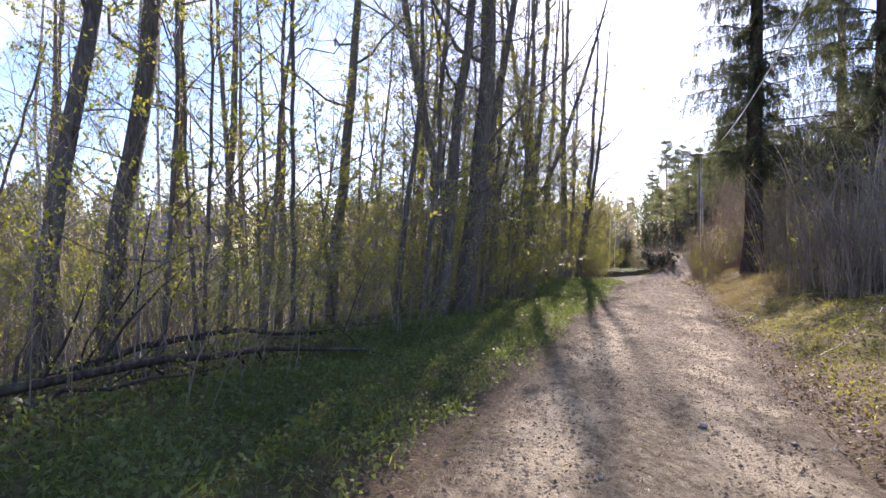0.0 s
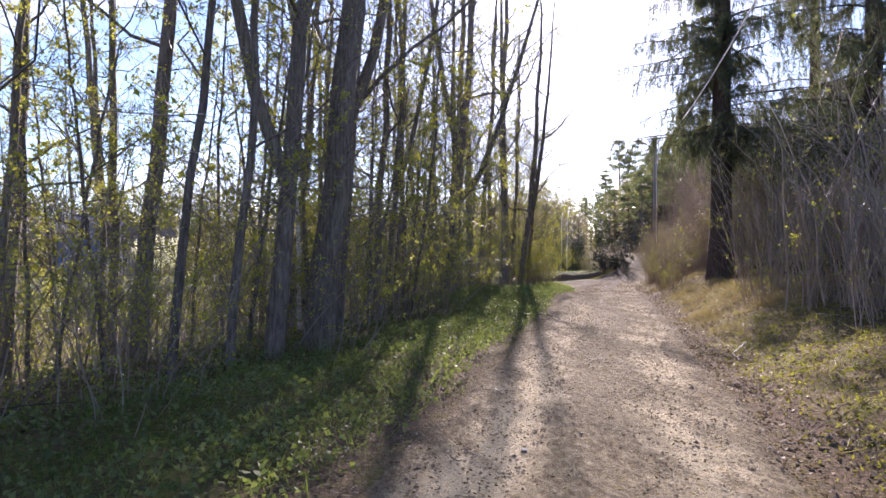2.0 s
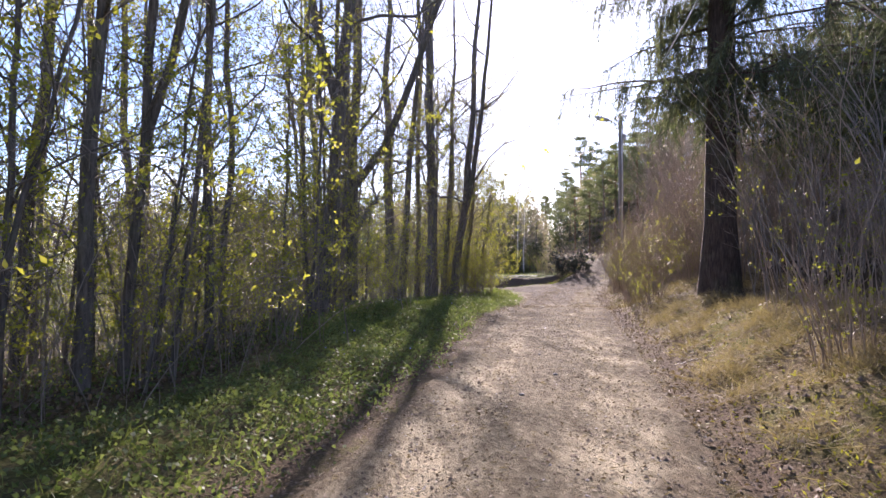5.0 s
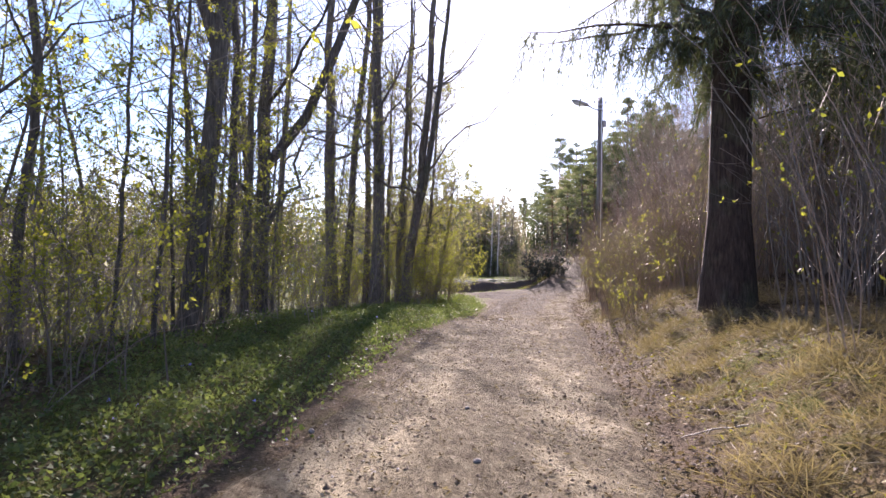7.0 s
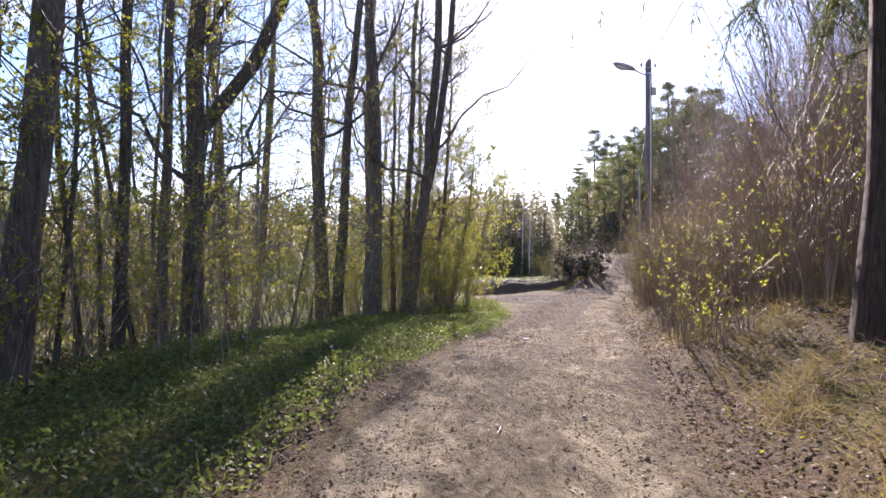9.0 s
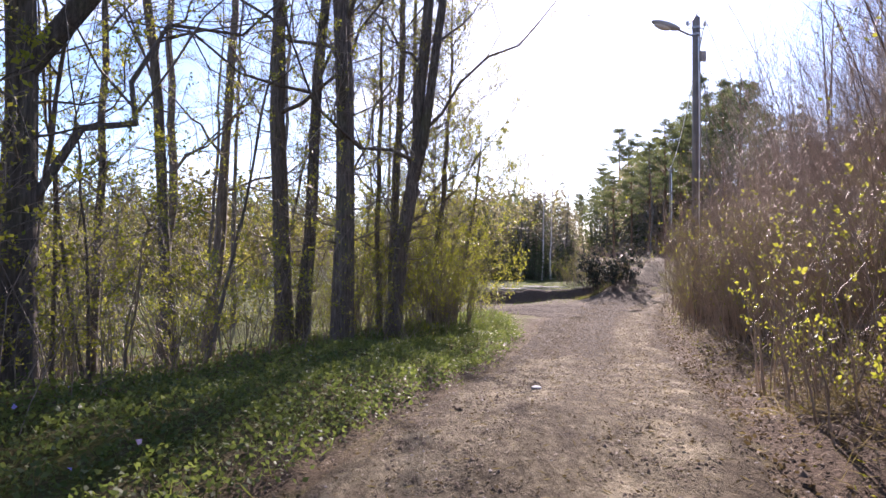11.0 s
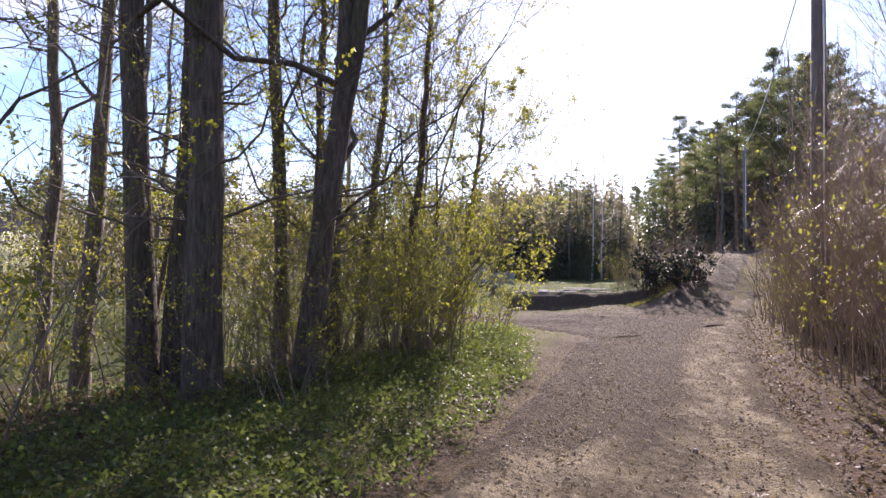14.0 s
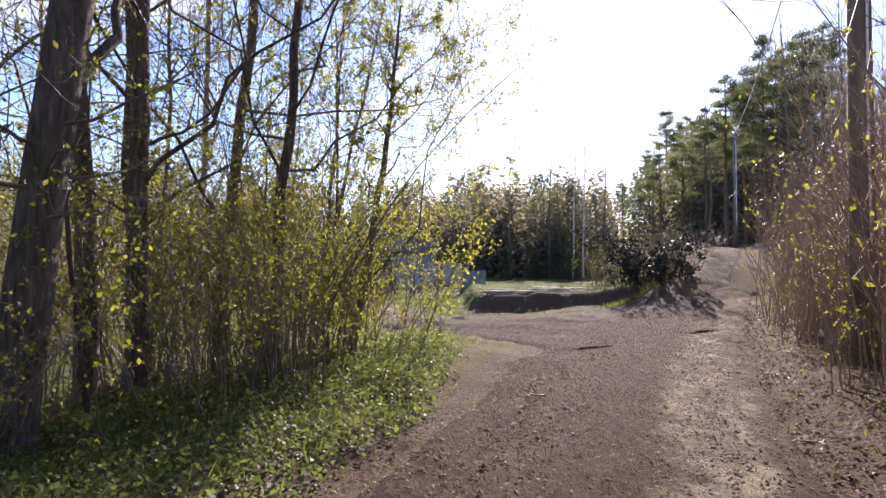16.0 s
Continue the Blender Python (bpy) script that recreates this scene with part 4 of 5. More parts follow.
rng = np.random.default_rng(31)
pines = [add_far_conifer("pine", 800 + k) for k in range(3)]
firs = [add_far_conifer("spruce", 820 + k) for k in range(2)]
for k in range(len(pines)):
    put(pines[k], 47 + 3 * k, 133 - k, 20.5 - k, rng)
for k in range(len(firs)):
    put(firs[k], 20 + 5 * k, 96, 8, rng)
for x, y, h in [(42.5, 128, 14), (53, 131, 18), (57, 134, 17), (38, 127, 10), (45, 136, 16), (36.4, 84, 16), (39.6, 87, 18), (42, 86, 17), (44, 90, 18), (48, 92, 18), (40.5, 91, 12.5), (35, 92, 9.5), (52, 95, 15), (33.5, 80, 9.5)]:
    put(pines[int(rng.integers(3))], x, y, h, rng)
# spruces standing behind the bank thicket
for x, y, h in [(16.9, 24.0, 12.5), (18.6, 28.4, 14), (20.0, 25.0, 15), (21.8, 33.2, 16), (23.5, 29.5, 15)]:
    put(firs[int(rng.integers(2))], x, y, h, rng)
for k in range(46):
    a = -62 + 88 * (k + rng.random()) / 46          # degrees clockwise from +y
    R = rng.uniform(92, 135)
    x, y = 4 + R * math.sin(radians(a)), 25 + R * math.cos(radians(a))
    put((firs if rng.random() < 0.55 else pines)[int(rng.integers(2))], x, y, rng.uniform(7, 11), rng)
for x, y, h in [(14.5, 82, 5), (16.5, 84, 6), (20, 88, 6.5), (22.5, 84, 6), (25, 92, 7), (28, 94, 7.5), (31, 98, 9), (12, 84, 5), (18.5, 80, 5), (27, 86, 7), (24, 96, 8)]:
    put(firs[int(rng.integers(2))], x, y, h, rng)
for k in range(16):
    put(pines[int(rng.integers(3))], 24 + 2.6 * k + rng.normal(), 58 + 1.4 * k + rng.normal() * 3, rng.uniform(8, 13), rng) if k > 5 else None
def open_view(x, y):
    """False on the lawn between the wood and the blue house."""
    a = np.degrees(np.arctan2(np.asarray(x) - 1.2, np.asarray(y) - 3.3))
    b = np.degrees(np.arctan2(np.asarray(x) - 8.5, np.asarray(y) - 24.6))
    late = (b > -38) & (b < -32.5) & (np.hypot(x - 8.5, y - 24.6) > 17) & (np.hypot(x, y) < 82)
    return ~(late | ((a > -29) & (a < -16) & (np.hypot(x, y) < 82)))


# the far wood all round: too many trees to count
def far_wood(name, n, a0, a1, r0, r1, h0, h1, mat, slim, label, seed, clear=None, per=300):
    g = np.random.default_rng(seed)
    a = np.radians(g.uniform(a0, a1, n))
    R = r0 + (r1 - r0) * g.random(n)
    x, y = 4 + R * np.sin(a), 25 + R * np.cos(a)
    if clear is not None:
        ok = clear(x, y)
        x, y = x[ok], y[ok]
    n = len(x)
    h = g.uniform(h0, h1, n)
    m = per
    i = np.repeat(np.arange(n), m)
    u = g.random(n * m) ** 1.2
    w = slim * h[i] * (1 - u) ** 0.8 * g.random(n * m) ** 0.5
    b = g.uniform(0, 6.28, n * m)
    C = np.stack([x[i] + w * np.cos(b), y[i] + w * np.sin(b), gz(x[i], y[i]) + 0.3 + u * h[i]], 1)
    D = np.stack([np.cos(b), np.sin(b), g.normal(size=n * m) * 0.5 - 0.3], 1)
    v, f = leaf_quads(C, D, g.uniform(0.35, 0.95, n * m) * h[i] / 12, g.uniform(0.12, 0.34, n * m) * h[i] / 12, g)
    P = np.stack([np.stack([x, y, gz(x, y) - 0.3], 1), np.stack([x, y, gz(x, y) + h * 0.95], 1)], 1)
    tv, tf = tubes(P, np.stack([0.012 * h, 0.002 * h], 1), 5)
    return tagged(link(name, mesh_np(name, *joined([(v, f), (tv, tf)])), mat, smooth=False), label, "forest", kind="stuff")


far_wood("far_spruce_wood", 230, -100, 20, 88, 150, 6, 11.5, NEEDLE, 0.2, "distant dark spruce wood behind the houses", 41, lambda x, y: (np.hypot(x + 33, y - 80) > 10) & ((y > 100) | (x < -6) | (x > 16)))
far_wood("far_hill_wood", 170, 21, 60, 58, 120, 6, 12, NEEDLE_PINE, 0.26, "distant dark conifer wood on the hill", 42, lambda x, y: np.abs(x - road_x(np.minimum(y, 88))) > 3.2, 420)
far_wood("wood_behind", 90, 60, 260, 45, 90, 10, 16, NEEDLE, 0.2, "conifer wood closing the place", 43)
far_wood("far_scrub", 420, -100, 2, 38, 78, 4.5, 8.5, SCRUB, 0.34, "distant olive-brown leafing scrub", 44, lambda x, y: open_view(x, y) & (x < 1))
far_wood("woodland_scrub", 330, -125, -12, 13, 44, 1.2, 3.6, SCRUB, 0.5, "olive-brown leafing scrub filling the wood", 48, lambda x, y: (open_view(x, y) | (np.hypot(x, y) < 30)) & (road_x(np.minimum(y, 44)) - x > 7.5), 130)
far_wood("far_wood_edge", 360, -105, 14, 86, 108, 7.5, 12.5, NEEDLE, 0.36, "distant dark wood edge behind the houses", 45, lambda x, y: open_view(x, y), 420)
far_wood("far_crest_wood", 250, 6, 50, 60, 90, 5, 9, NEEDLE, 0.36, "dark scrub and young wood behind the crest of the track", 46, lambda x, y: np.abs(x - road_x(np.minimum(y, 88))) > 2.6, 380)
far_wood("far_bare_wood", 190, 3, 34, 55, 84, 5, 9.5, BARE_WOOD, 0.3, "distant leafless brown-grey wood behind the crest", 49, lambda x, y: (np.abs(x - road_x(np.minimum(y, 88))) > 3.0) & (y > 76), 420)
far_wood("meadow_edge_wood", 60, -4, 12, 58, 66, 3.5, 6.5, NEEDLE, 0.3, "dark young wood behind the garden", 47, lambda x, y: y > 81, 420)
# the close dark stand behind the log pile, rising towards the hill
for k in range(80):
    a = -3.0 + 25.0 * (k + rng.random()) / 80
    R = rng.uniform(43, 60)
    x, y = 10.3 + R * math.sin(radians(a)), 29.5 + R * math.cos(radians(a))
    top = 1.3 + R * float(np.interp(a, [-3, 2, 5, 8, 11, 16, 18, 22], [0.105, 0.12, 0.105, 0.12, 0.15, 0.15, 0.19, 0.21])) * rng.uniform(0.75, 1.08)
    if abs(x - float(road_x(min(y, 88)))) > 3.5:
        put(firs[int(rng.integers(2))] if a < 16 or rng.random() < 0.4 else pines[int(rng.integers(3))], x, y, max(3.0, top - float(gz(x, y))), rng)
# taller pines on the hill
for a, R, top in [(22.6, 44, 11.5), (24.2, 41, 12.6), (25.6, 46, 14.2), (27.0, 40, 13.2), (28.4, 44, 15.2), (29.8, 39, 14.0), (31.2, 43, 15.5), (19.0, 50, 10.6), (20.8, 47, 10.8)]:
    x, y = 10.3 + R * math.sin(radians(a)), 29.5 + R * math.cos(radians(a))
    put(pines[int(rng.integers(3))], x, y, top - float(gz(x, y)), rng)
# bare deciduous trees in the distance
for x, y, s in [(18.5, 78, 0.75), (20, 82, 0.8), (23, 80, 0.85), (26, 84, 0.8), (29, 86, 0.85), (24, 62, 0.55), (27, 60, 0.7), (30, 66, 0.8), (33, 72, 0.9), (26, 54, 0.7), (28, 50, 0.75), (25, 46, 0.7), (31, 58, 0.8), (24, 42, 0.65),
                (-14, 66, 0.7), (-22, 60, 0.7), (-8, 72, 0.65), (-30, 66, 0.75), (-36, 60, 0.8), (-26, 44, 0.7), (-32, 34, 0.75), (-40, 44, 0.8), (-20, 34, 0.7), (-2, 76, 0.6)]:
    copy_thing(master[int(rng.integers(4))], pose(x, y, float(gz(x, y)), 0, 0, rng.uniform(0, 360)) @ Matrix.Diagonal((s, s, s, 1)))

# bushes by the hill road and meadow
add_bush("russet_bush", 18.4, 52.4, 660, "rounded russet-brown leafless bush beside the rising track", 190, 2.2, 2.4, 0.03, CANE, group="hill bushes", r=0.013, arch=0.6, fine=7)
add_bush("pale_bush", 16.8, 53.6, 661, "straw-coloured leafless bush in the meadow", 110, 1.9, 1.8, 0.12, DRYCANE, group="hill bushes", arch=0.6, fine=6)
add_bush("dark_evergreen_bush", 16.5, 48.3, 662, "low dark evergreen bush beside the rising track", 90, 1.75, 2.0, 1.0, BARK_SPRUCE, EVERGREEN, group="hill bushes", leafsize=0.09, arch=0.6)
add_bush("blossoming_bush", -23.6, 72.0, 663, "shrub covered in white blossom near a house", 50, 4.0, 3.0, 0.9, TWIG, BLOSSOM, group="garden shrubs", leafsize=0.22, arch=0.7)


# ---- pole, lamp, cables ----
def rod(name, pts, r, mat, parent=None, sides=8, label=""):
    P = np.array([pts], float)
    return link(name, mesh_np(name, *tubes(P, np.full(P.shape[:2], r), sides)), mat, parent, label)


def add_pole(x, y, top, r, lamp):
    z = float(gz(x, y))
    H = top - z
    p = empty("utility_pole", x, y, z, "weathered wooden utility pole with a street lamp on top" if lamp else "weathered wooden utility pole carrying a cable", "pole", "utility poles")
    bm = bmesh.new()
    cyl(bm, r * 1.15, r * 0.8, H + 0.3, (0, 0, H / 2 - 0.15), 14)
    part("shaft", bm, POLE_WOOD, p, smooth=True)
    bm = bmesh.new()
    cyl(bm, r * 0.86, r * 0.2, 0.07, (0, 0, H + 0.03), 14)
    part("cap", bm, STEEL, p)
    for h in (0.25, 0.42) if lamp else (0.25,):
        bm = bmesh.new()
        cyl(bm, r * 0.9, r * 0.9, 0.05, (0, 0, H - h), 14)
        part("band", bm, STEEL, p)
    for sx in (-1, 1):
        b = rod("hook", [(sx * r * 0.7, 0, H - 0.25), (sx * 0.2, 0, H - 0.27), (sx * 0.22, 0, H - 0.18)], 0.012, STEEL, p)
        bm = bmesh.new()
        cyl(bm, 0.045, 0.03, 0.1, (sx * 0.22, 0, H - 0.14), 10)
        part("insulator", bm, CERAMIC, b)
    rod("down_cable", [(0, -r * 1.05, H - 0.5), (0.01, -r * 1.08, H * 0.6), (-0.01, -r * 1.12, H * 0.35), (0, -r * 1.15, 1.2)], 0.014, CABLE, p)
    if lamp:
        bm = bmesh.new()
        box(bm, 0.14, 0.1, 0.24, (r + 0.05, 0, H - 0.95), 0.01)
        part("switch_box", bm, LAMP_GREY, p)
        rod("lamp_arm", [(r, 0, H - 0.5), (-0.2, 0, H - 0.42), (-0.5, -0.02, H - 0.3)], 0.025, STEEL, p)
        tilt = Matrix.Rotation(radians(14), 4, "Y")
        bm = bmesh.new()
        bmesh.ops.create_uvsphere(bm, u_segments=16, v_segments=8, radius=1, matrix=Matrix.Translation((-0.78, -0.03, H - 0.22)) @ tilt @ Matrix.Diagonal((0.38, 0.13, 0.085, 1)))
        part("lamp_head", bm, LAMP_GREY, p, smooth=True)
        bm = bmesh.new()
        bmesh.ops.create_uvsphere(bm, u_segments=14, v_segments=7, radius=1, matrix=Matrix.Translation((-0.86, -0.03, H - 0.255)) @ tilt @ Matrix.Diagonal((0.23, 0.1, 0.08, 1)))
        part("lamp_bowl", bm, LAMP_GLASS, p, smooth=True)
    return p


add_pole(14.66, 36.08, 7.62, 0.115, True)
add_pole(26.1, 63.6, 8.3, 0.11, False)
add_pole(1.0, -5.0, 7.4, 0.115, False)


def cable(a, b, sag, r=0.016):
    a, b = np.array(a), np.array(b)
    q = np.linspace(0, 1, 25)[:, None]
    pts = a + (b - a) * q - np.array([0, 0, 1]) * sag * 4 * q * (1 - q)
    tagged(rod("overhead_cable", pts, r, CABLE, sides=6), "pale insulated overhead cable strung between poles", "cable", "overhead cables", "structure")


cable((14.44, 36.0, 7.40), (0.8, -4.9, 7.2), 1.95)
cable((14.88, 36.15, 7.40), (25.9, 63.5, 8.05), 0.7)


# ---- fences, gate, log pile, houses ----
def add_board_fence(a, b, H, label):
    a, b = Vector((*a, 0)), Vector((*b, 0))
    ln, d = (b - a).length, (b - a).normalized()
    f = empty("board_fence", a.x, a.y, float(gz(a.x, a.y)), label, "fence", kind="structure")
    rng = random.Random(4)
    ang = math.atan2(d.y, d.x)
    f.matrix_basis = pose(a.x, a.y, 0, 0, 0, math.degrees(ang))
    bm = bmesh.new()
    box(bm, 0.095, 0.02, H, (0, 0, H / 2), 0.004)
    slat = bpy.data.meshes.new("slat")
    bm.to_mesh(slat)
    bm.free()
    slat.materials.append(GREY_WOOD)
    n = int(ln / 0.13)
    for i in range(n):
        p = a + d * (i * 0.13)
        s = new("slat", slat)
        s.parent = f
        s.matrix_basis = pose(i * 0.13, 0, float(gz(p.x, p.y)) - 0.04 + rng.uniform(-0.03, 0.03), rng.uniform(-1, 1), rng.uniform(-1.2, 1.2), 0)
    z0, z1 = float(gz(a.x, a.y)), float(gz(b.x, b.y))
    for h in (0.4, H - 0.4):
        rod("rail", [(0, 0.04, z0 + h), (ln / 2, 0.04, (z0 + z1) / 2 + h), (ln, 0.04, z1 + h)], 0.03, GREY_WOOD, f, 4)
    for i in range(int(ln / 2.4) + 1):
        p = a + d * (i * 2.4)
        bm = bmesh.new()
        box(bm, 0.1, 0.1, H + 0.2, (i * 2.4, 0.12, float(gz(p.x, p.y)) + H / 2 - 0.15), 0.008)
        part("post", bm, POLE_WOOD, f)
    return f


add_board_fence((9.2, 9.0), (13.0, 20.0), 1.95, "grey weathered vertical board fence behind the thicket")


def add_panel(x0, y0, x1, y1, H, mat, label):
    ln, ang = math.hypot(x1 - x0, y1 - y0), math.degrees(math.atan2(y1 - y0, x1 - x0))
    f = empty("panel_fence", x0, y0, float(gz(x0, y0)), label, "fence", rz=ang, kind="structure")
    n = int(ln / 0.16)
    bm = bmesh.new()
    box(bm, 0.145, 0.025, H, (0, 0, H / 2), 0.004)
    board = bpy.data.meshes.new("board")
    bm.to_mesh(board)
    bm.free()
    board.materials.append(mat)
    for i in range(n):
        o = new("board", board)
        o.parent = f
        o.matrix_basis = pose(0.08 + i * 0.16, 0, -0.1 + 0.02 * math.sin(i * 2.3))
    for h in (0.3, H - 0.3):
        bm = bmesh.new()
        box(bm, ln, 0.05, 0.07, (ln / 2, 0.04, h))
        part("rail", bm, GREY_WOOD, f)
    return f


add_panel(4.8, 57.6, 7.9, 60.0, 1.35, POLE_WOOD, "dark brown weathered board fence beside the garden gate")
add_panel(11.2, 61.0, 12.6, 62.7, 1.2, BLUE_GREY, "blue-grey board fence beside the garden gate")


def add_mesh_gate(x, y, rz, posts, H):
    g = empty("garden_gate", x, y, float(gz(x, y)), "wire mesh garden gate between dark wooden posts", "gate", rz=rz)
    for px in posts:
        bm = bmesh.new()
        cyl(bm, 0.06, 0.05, H + 0.4, (px, 0, H / 2 - 0.1), 8)
        part("post", bm, POLE_WOOD, g, smooth=True)
    for a, b in zip(posts, posts[1:]):
        P = []
        w = b - a
        for k in range(int(w / 0.12) + 1):
            P.append([(a + k * 0.12, 0, 0.06), (a + k * 0.12, 0, H - 0.05)])
        for k in range(10):
            P.append([(a, 0, 0.08 + k * (H - 0.15) / 9), (b, 0, 0.08 + k * (H - 0.15) / 9)])
        P = np.array(P, float)
        tagged(link("wire_mesh", mesh_np("wire_mesh", *tubes(P, np.full(P.shape[:2], 0.006), 3)), STEEL, g), kind="stuff")
        rod("top_rail", [(a, 0, H), ((a + b) / 2, 0, H), (b, 0, H)], 0.02, GREY_WOOD, g, 6)
    return g


add_mesh_gate(7.95, 60.2, 8, (0, 0.95, 2.1, 3.25), 1.45)


def add_board_heap(x, y, rz):
    """Loose sawn boards left on the edge of the earth bank."""
    rng = random.Random(9)
    z = float(gz(x, y))
    p = empty("board_heap", x, y, z, "loose pale weathered boards lying on the earth bank", "boards", rz=rz)
    for k in range(9):
        bm = bmesh.new()
        ln = rng.uniform(0.9, 2.3)
        box(bm, ln, 0.14, 0.03, (rng.uniform(-0.4, 0.6), rng.uniform(-0.25, 0.5), 0.03 + 0.034 * (k // 2)), 0.004, Matrix.Rotation(radians(rng.uniform(-16, 16)), 4, "Z") @ Matrix.Rotation(radians(rng.uniform(-3, 3)), 4, "Y"))
        part("board", bm, GREY_WOOD, p)
    return p


add_board_heap(12.3, 51.3, -4)
add_board_heap(14.0, 51.6, 8)


def add_house(name, x, y, rz, w, d, h, roof_h, wall, roof, label, windows=(), flat=False):
    z = float(gz(x, y)) - 0.2
    ho = empty(name, x, y, z, label, "house", rz=rz)
    bm = bmesh.new()
    t = 0.25
    for sx, sy, px, py in ((w, t, 0, -d / 2 + t / 2), (w, t, 0, d / 2 - t / 2), (t, d - 2 * t, -w / 2 + t / 2, 0), (t, d - 2 * t, w / 2 - t / 2, 0)):
        box(bm, sx, sy, h, (px, py, h / 2))
    part("wall", bm, wall, ho)
    if not flat:
        for sx in (-1, 1):
            bm = bmesh.new()
            vs = [bm.verts.new((sx * (w / 2 - 0.13), yy, zz)) for yy, zz in ((-d / 2 + 0.1, h), (d / 2 - 0.1, h), (0, h + roof_h - 0.06))]
            bm.faces.new(vs)
            bmesh.ops.solidify(bm, geom=bm.faces[:], thickness=0.2)
            part("gable", bm, wall, ho)
        sl = math.hypot(d / 2 + 0.35, roof_h + 0.2)
        an = math.atan2(roof_h, d / 2)
        for sy in (-1, 1):
            bm = bmesh.new()
            box(bm, w + 0.8, sl, 0.12, (0, sy * (d / 4 + 0.12), h + roof_h / 2 - 0.02), 0, Matrix.Rotation(-sy * an, 4, "X"))
            part("roof", bm, roof, ho)
        bm = bmesh.new()
        box(bm, 0.55, 0.55, 1.3, (w * 0.2, 0, h + roof_h + 0.3), 0.02)
        part("chimney", bm, ROOF_BROWN, ho)
    else:
        bm = bmesh.new()
        box(bm, w + 0.3, d + 0.3, 0.12, (0, 0, h + 0.06))
        part("roof", bm, roof, ho)
    for wx, wz, ww, wh in windows:
        wn = empty("window", 0, 0, 0, "", "")
        wn.parent = ho
        for k in list(wn.keys()):
            del wn[k]
        bm = bmesh.new()
        for sx, sz, px, pz in ((ww + 0.16, 0.1, 0, wh / 2), (ww + 0.16, 0.1, 0, -wh / 2), (0.1, wh, -ww / 2, 0), (0.1, wh, ww / 2, 0), (0.05, wh, 0, 0)):
            box(bm, sx, 0.08, sz, (wx + px, -d / 2 - 0.03, wz + pz))
        part("window_frame", bm, WHITE_PAINT, wn)
        bm = bmesh.new()
        box(bm, ww, 0.03, wh, (wx, -d / 2 - 0.02, wz))
        part("pane", bm, PANE, wn)
    return ho


add_house("blue_house", -33.3, 78.5, 20, 5.6, 8, 4.6, 1.9, BLUE_PAINT, ROOF, "small blue-painted wooden house beyond the trees", [(-1.2, 1.9, 0.8, 1.0), (1.4, 1.9, 0.8, 1.0)])
add_house("cottage", -27.2, 75.5, 34, 7, 6, 2.9, 2.3, PINK_PLASTER, ROOF_BROWN, "pale plastered cottage with white windows beyond the trees", [(-2, 1.4, 1.0, 1.1), (1.4, 1.4, 1.0, 1.1)])
add_house("garden_house", -0.5, 72, 12, 5, 4, 1.9, 1.3, WHITE_PAINT, ROOF_BROWN, "low garden house with a brown roof seen through the trees", [(0.6, 1.1, 0.7, 0.7)])
add_house("shed", 8.4, 72.5, -4, 2.6, 3, 2.5, 0.7, BLUE_GREY, ROOF, "blue-grey garden shed behind the gate")
add_house("white_hut", 11.2, 75.5, 0, 1.8, 2, 1.5, 0.2, WHITE_PAINT, WHITE_PAINT, "low white hut with a flat roof behind the gate", flat=True)


# ---- small things on the ground ----
def add_stone(x, y, r, mat, label, seed, flat=0.6, name="stone"):
    rng = random.Random(seed)
    bm = bmesh.new()
    bmesh.ops.create_icosphere(bm, subdivisions=2, radius=r)
    for v in bm.verts:
        v.co *= 1 + 0.25 * (noise.noise(v.co * (1.6 / r) + Vector((seed * 3.1, 0, 0))))
        v.co.z *= flat
    me2 = bpy.data.meshes.new(name)
    bm.to_mesh(me2)
    bm.free()
    ob = link(name, me2, mat, label=label, smooth=False)
    ob.matrix_basis = pose(x, y, float(gz(x, y)) + 0.035 + r * flat * 0.35, 0, 0, rng.uniform(0, 360))
    return tagged(ob, category="stone", group="loose stones")


add_stone(8.93, 28.04, 0.06, WHITE_STONE, "small flat white stone lying on the dirt track", 1, 0.3)
rs = random.Random(12)
for k in range(26):
    y = rs.uniform(3.5, 44)
    x = float(road_x(y)) + rs.uniform(-1.45, 1.6)
    add_stone(x, y, rs.uniform(0.01, 0.035), STONE, "small grey-brown stone lying on the dirt track", 30 + k, rs.uniform(0.45, 0.75))


def add_stick(pts, r, mat, label, name="stick", seed=0, shoots_n=0):
    rng = np.random.default_rng(seed)
    p0 = np.array(pts, float)
    q = np.linspace(0, len(p0) - 1, 9)
    P = np.stack([np.interp(q, range(len(p0)), p0[:, k]) for k in range(3)], 1)
    P[1:-1] += rng.normal(size=(7, 3)) * r * 0.7
    R = r * np.linspace(1, 0.45, 9)
    bits = [tubes(P[None], R[None], 6)]
    if shoots_n:
        S, SR = shoots(rng, P[None], R[None], shoots_n, 0.3, 0.6, 0.05, K=4, rmin=0.004)
        v, f = tubes(S, SR, 3)
    ob = link(name, mesh_np(name, *joined(bits)), mat, label=label)
    if shoots_n:
        tagged(link("twigwork", mesh_np("twigwork", v, f), mat, ob), kind="stuff")
    return tagged(ob, category="branch", group="fallen sticks")


def on_ground(x, y, up):
    return (x, y, float(gz(x, y)) + up)


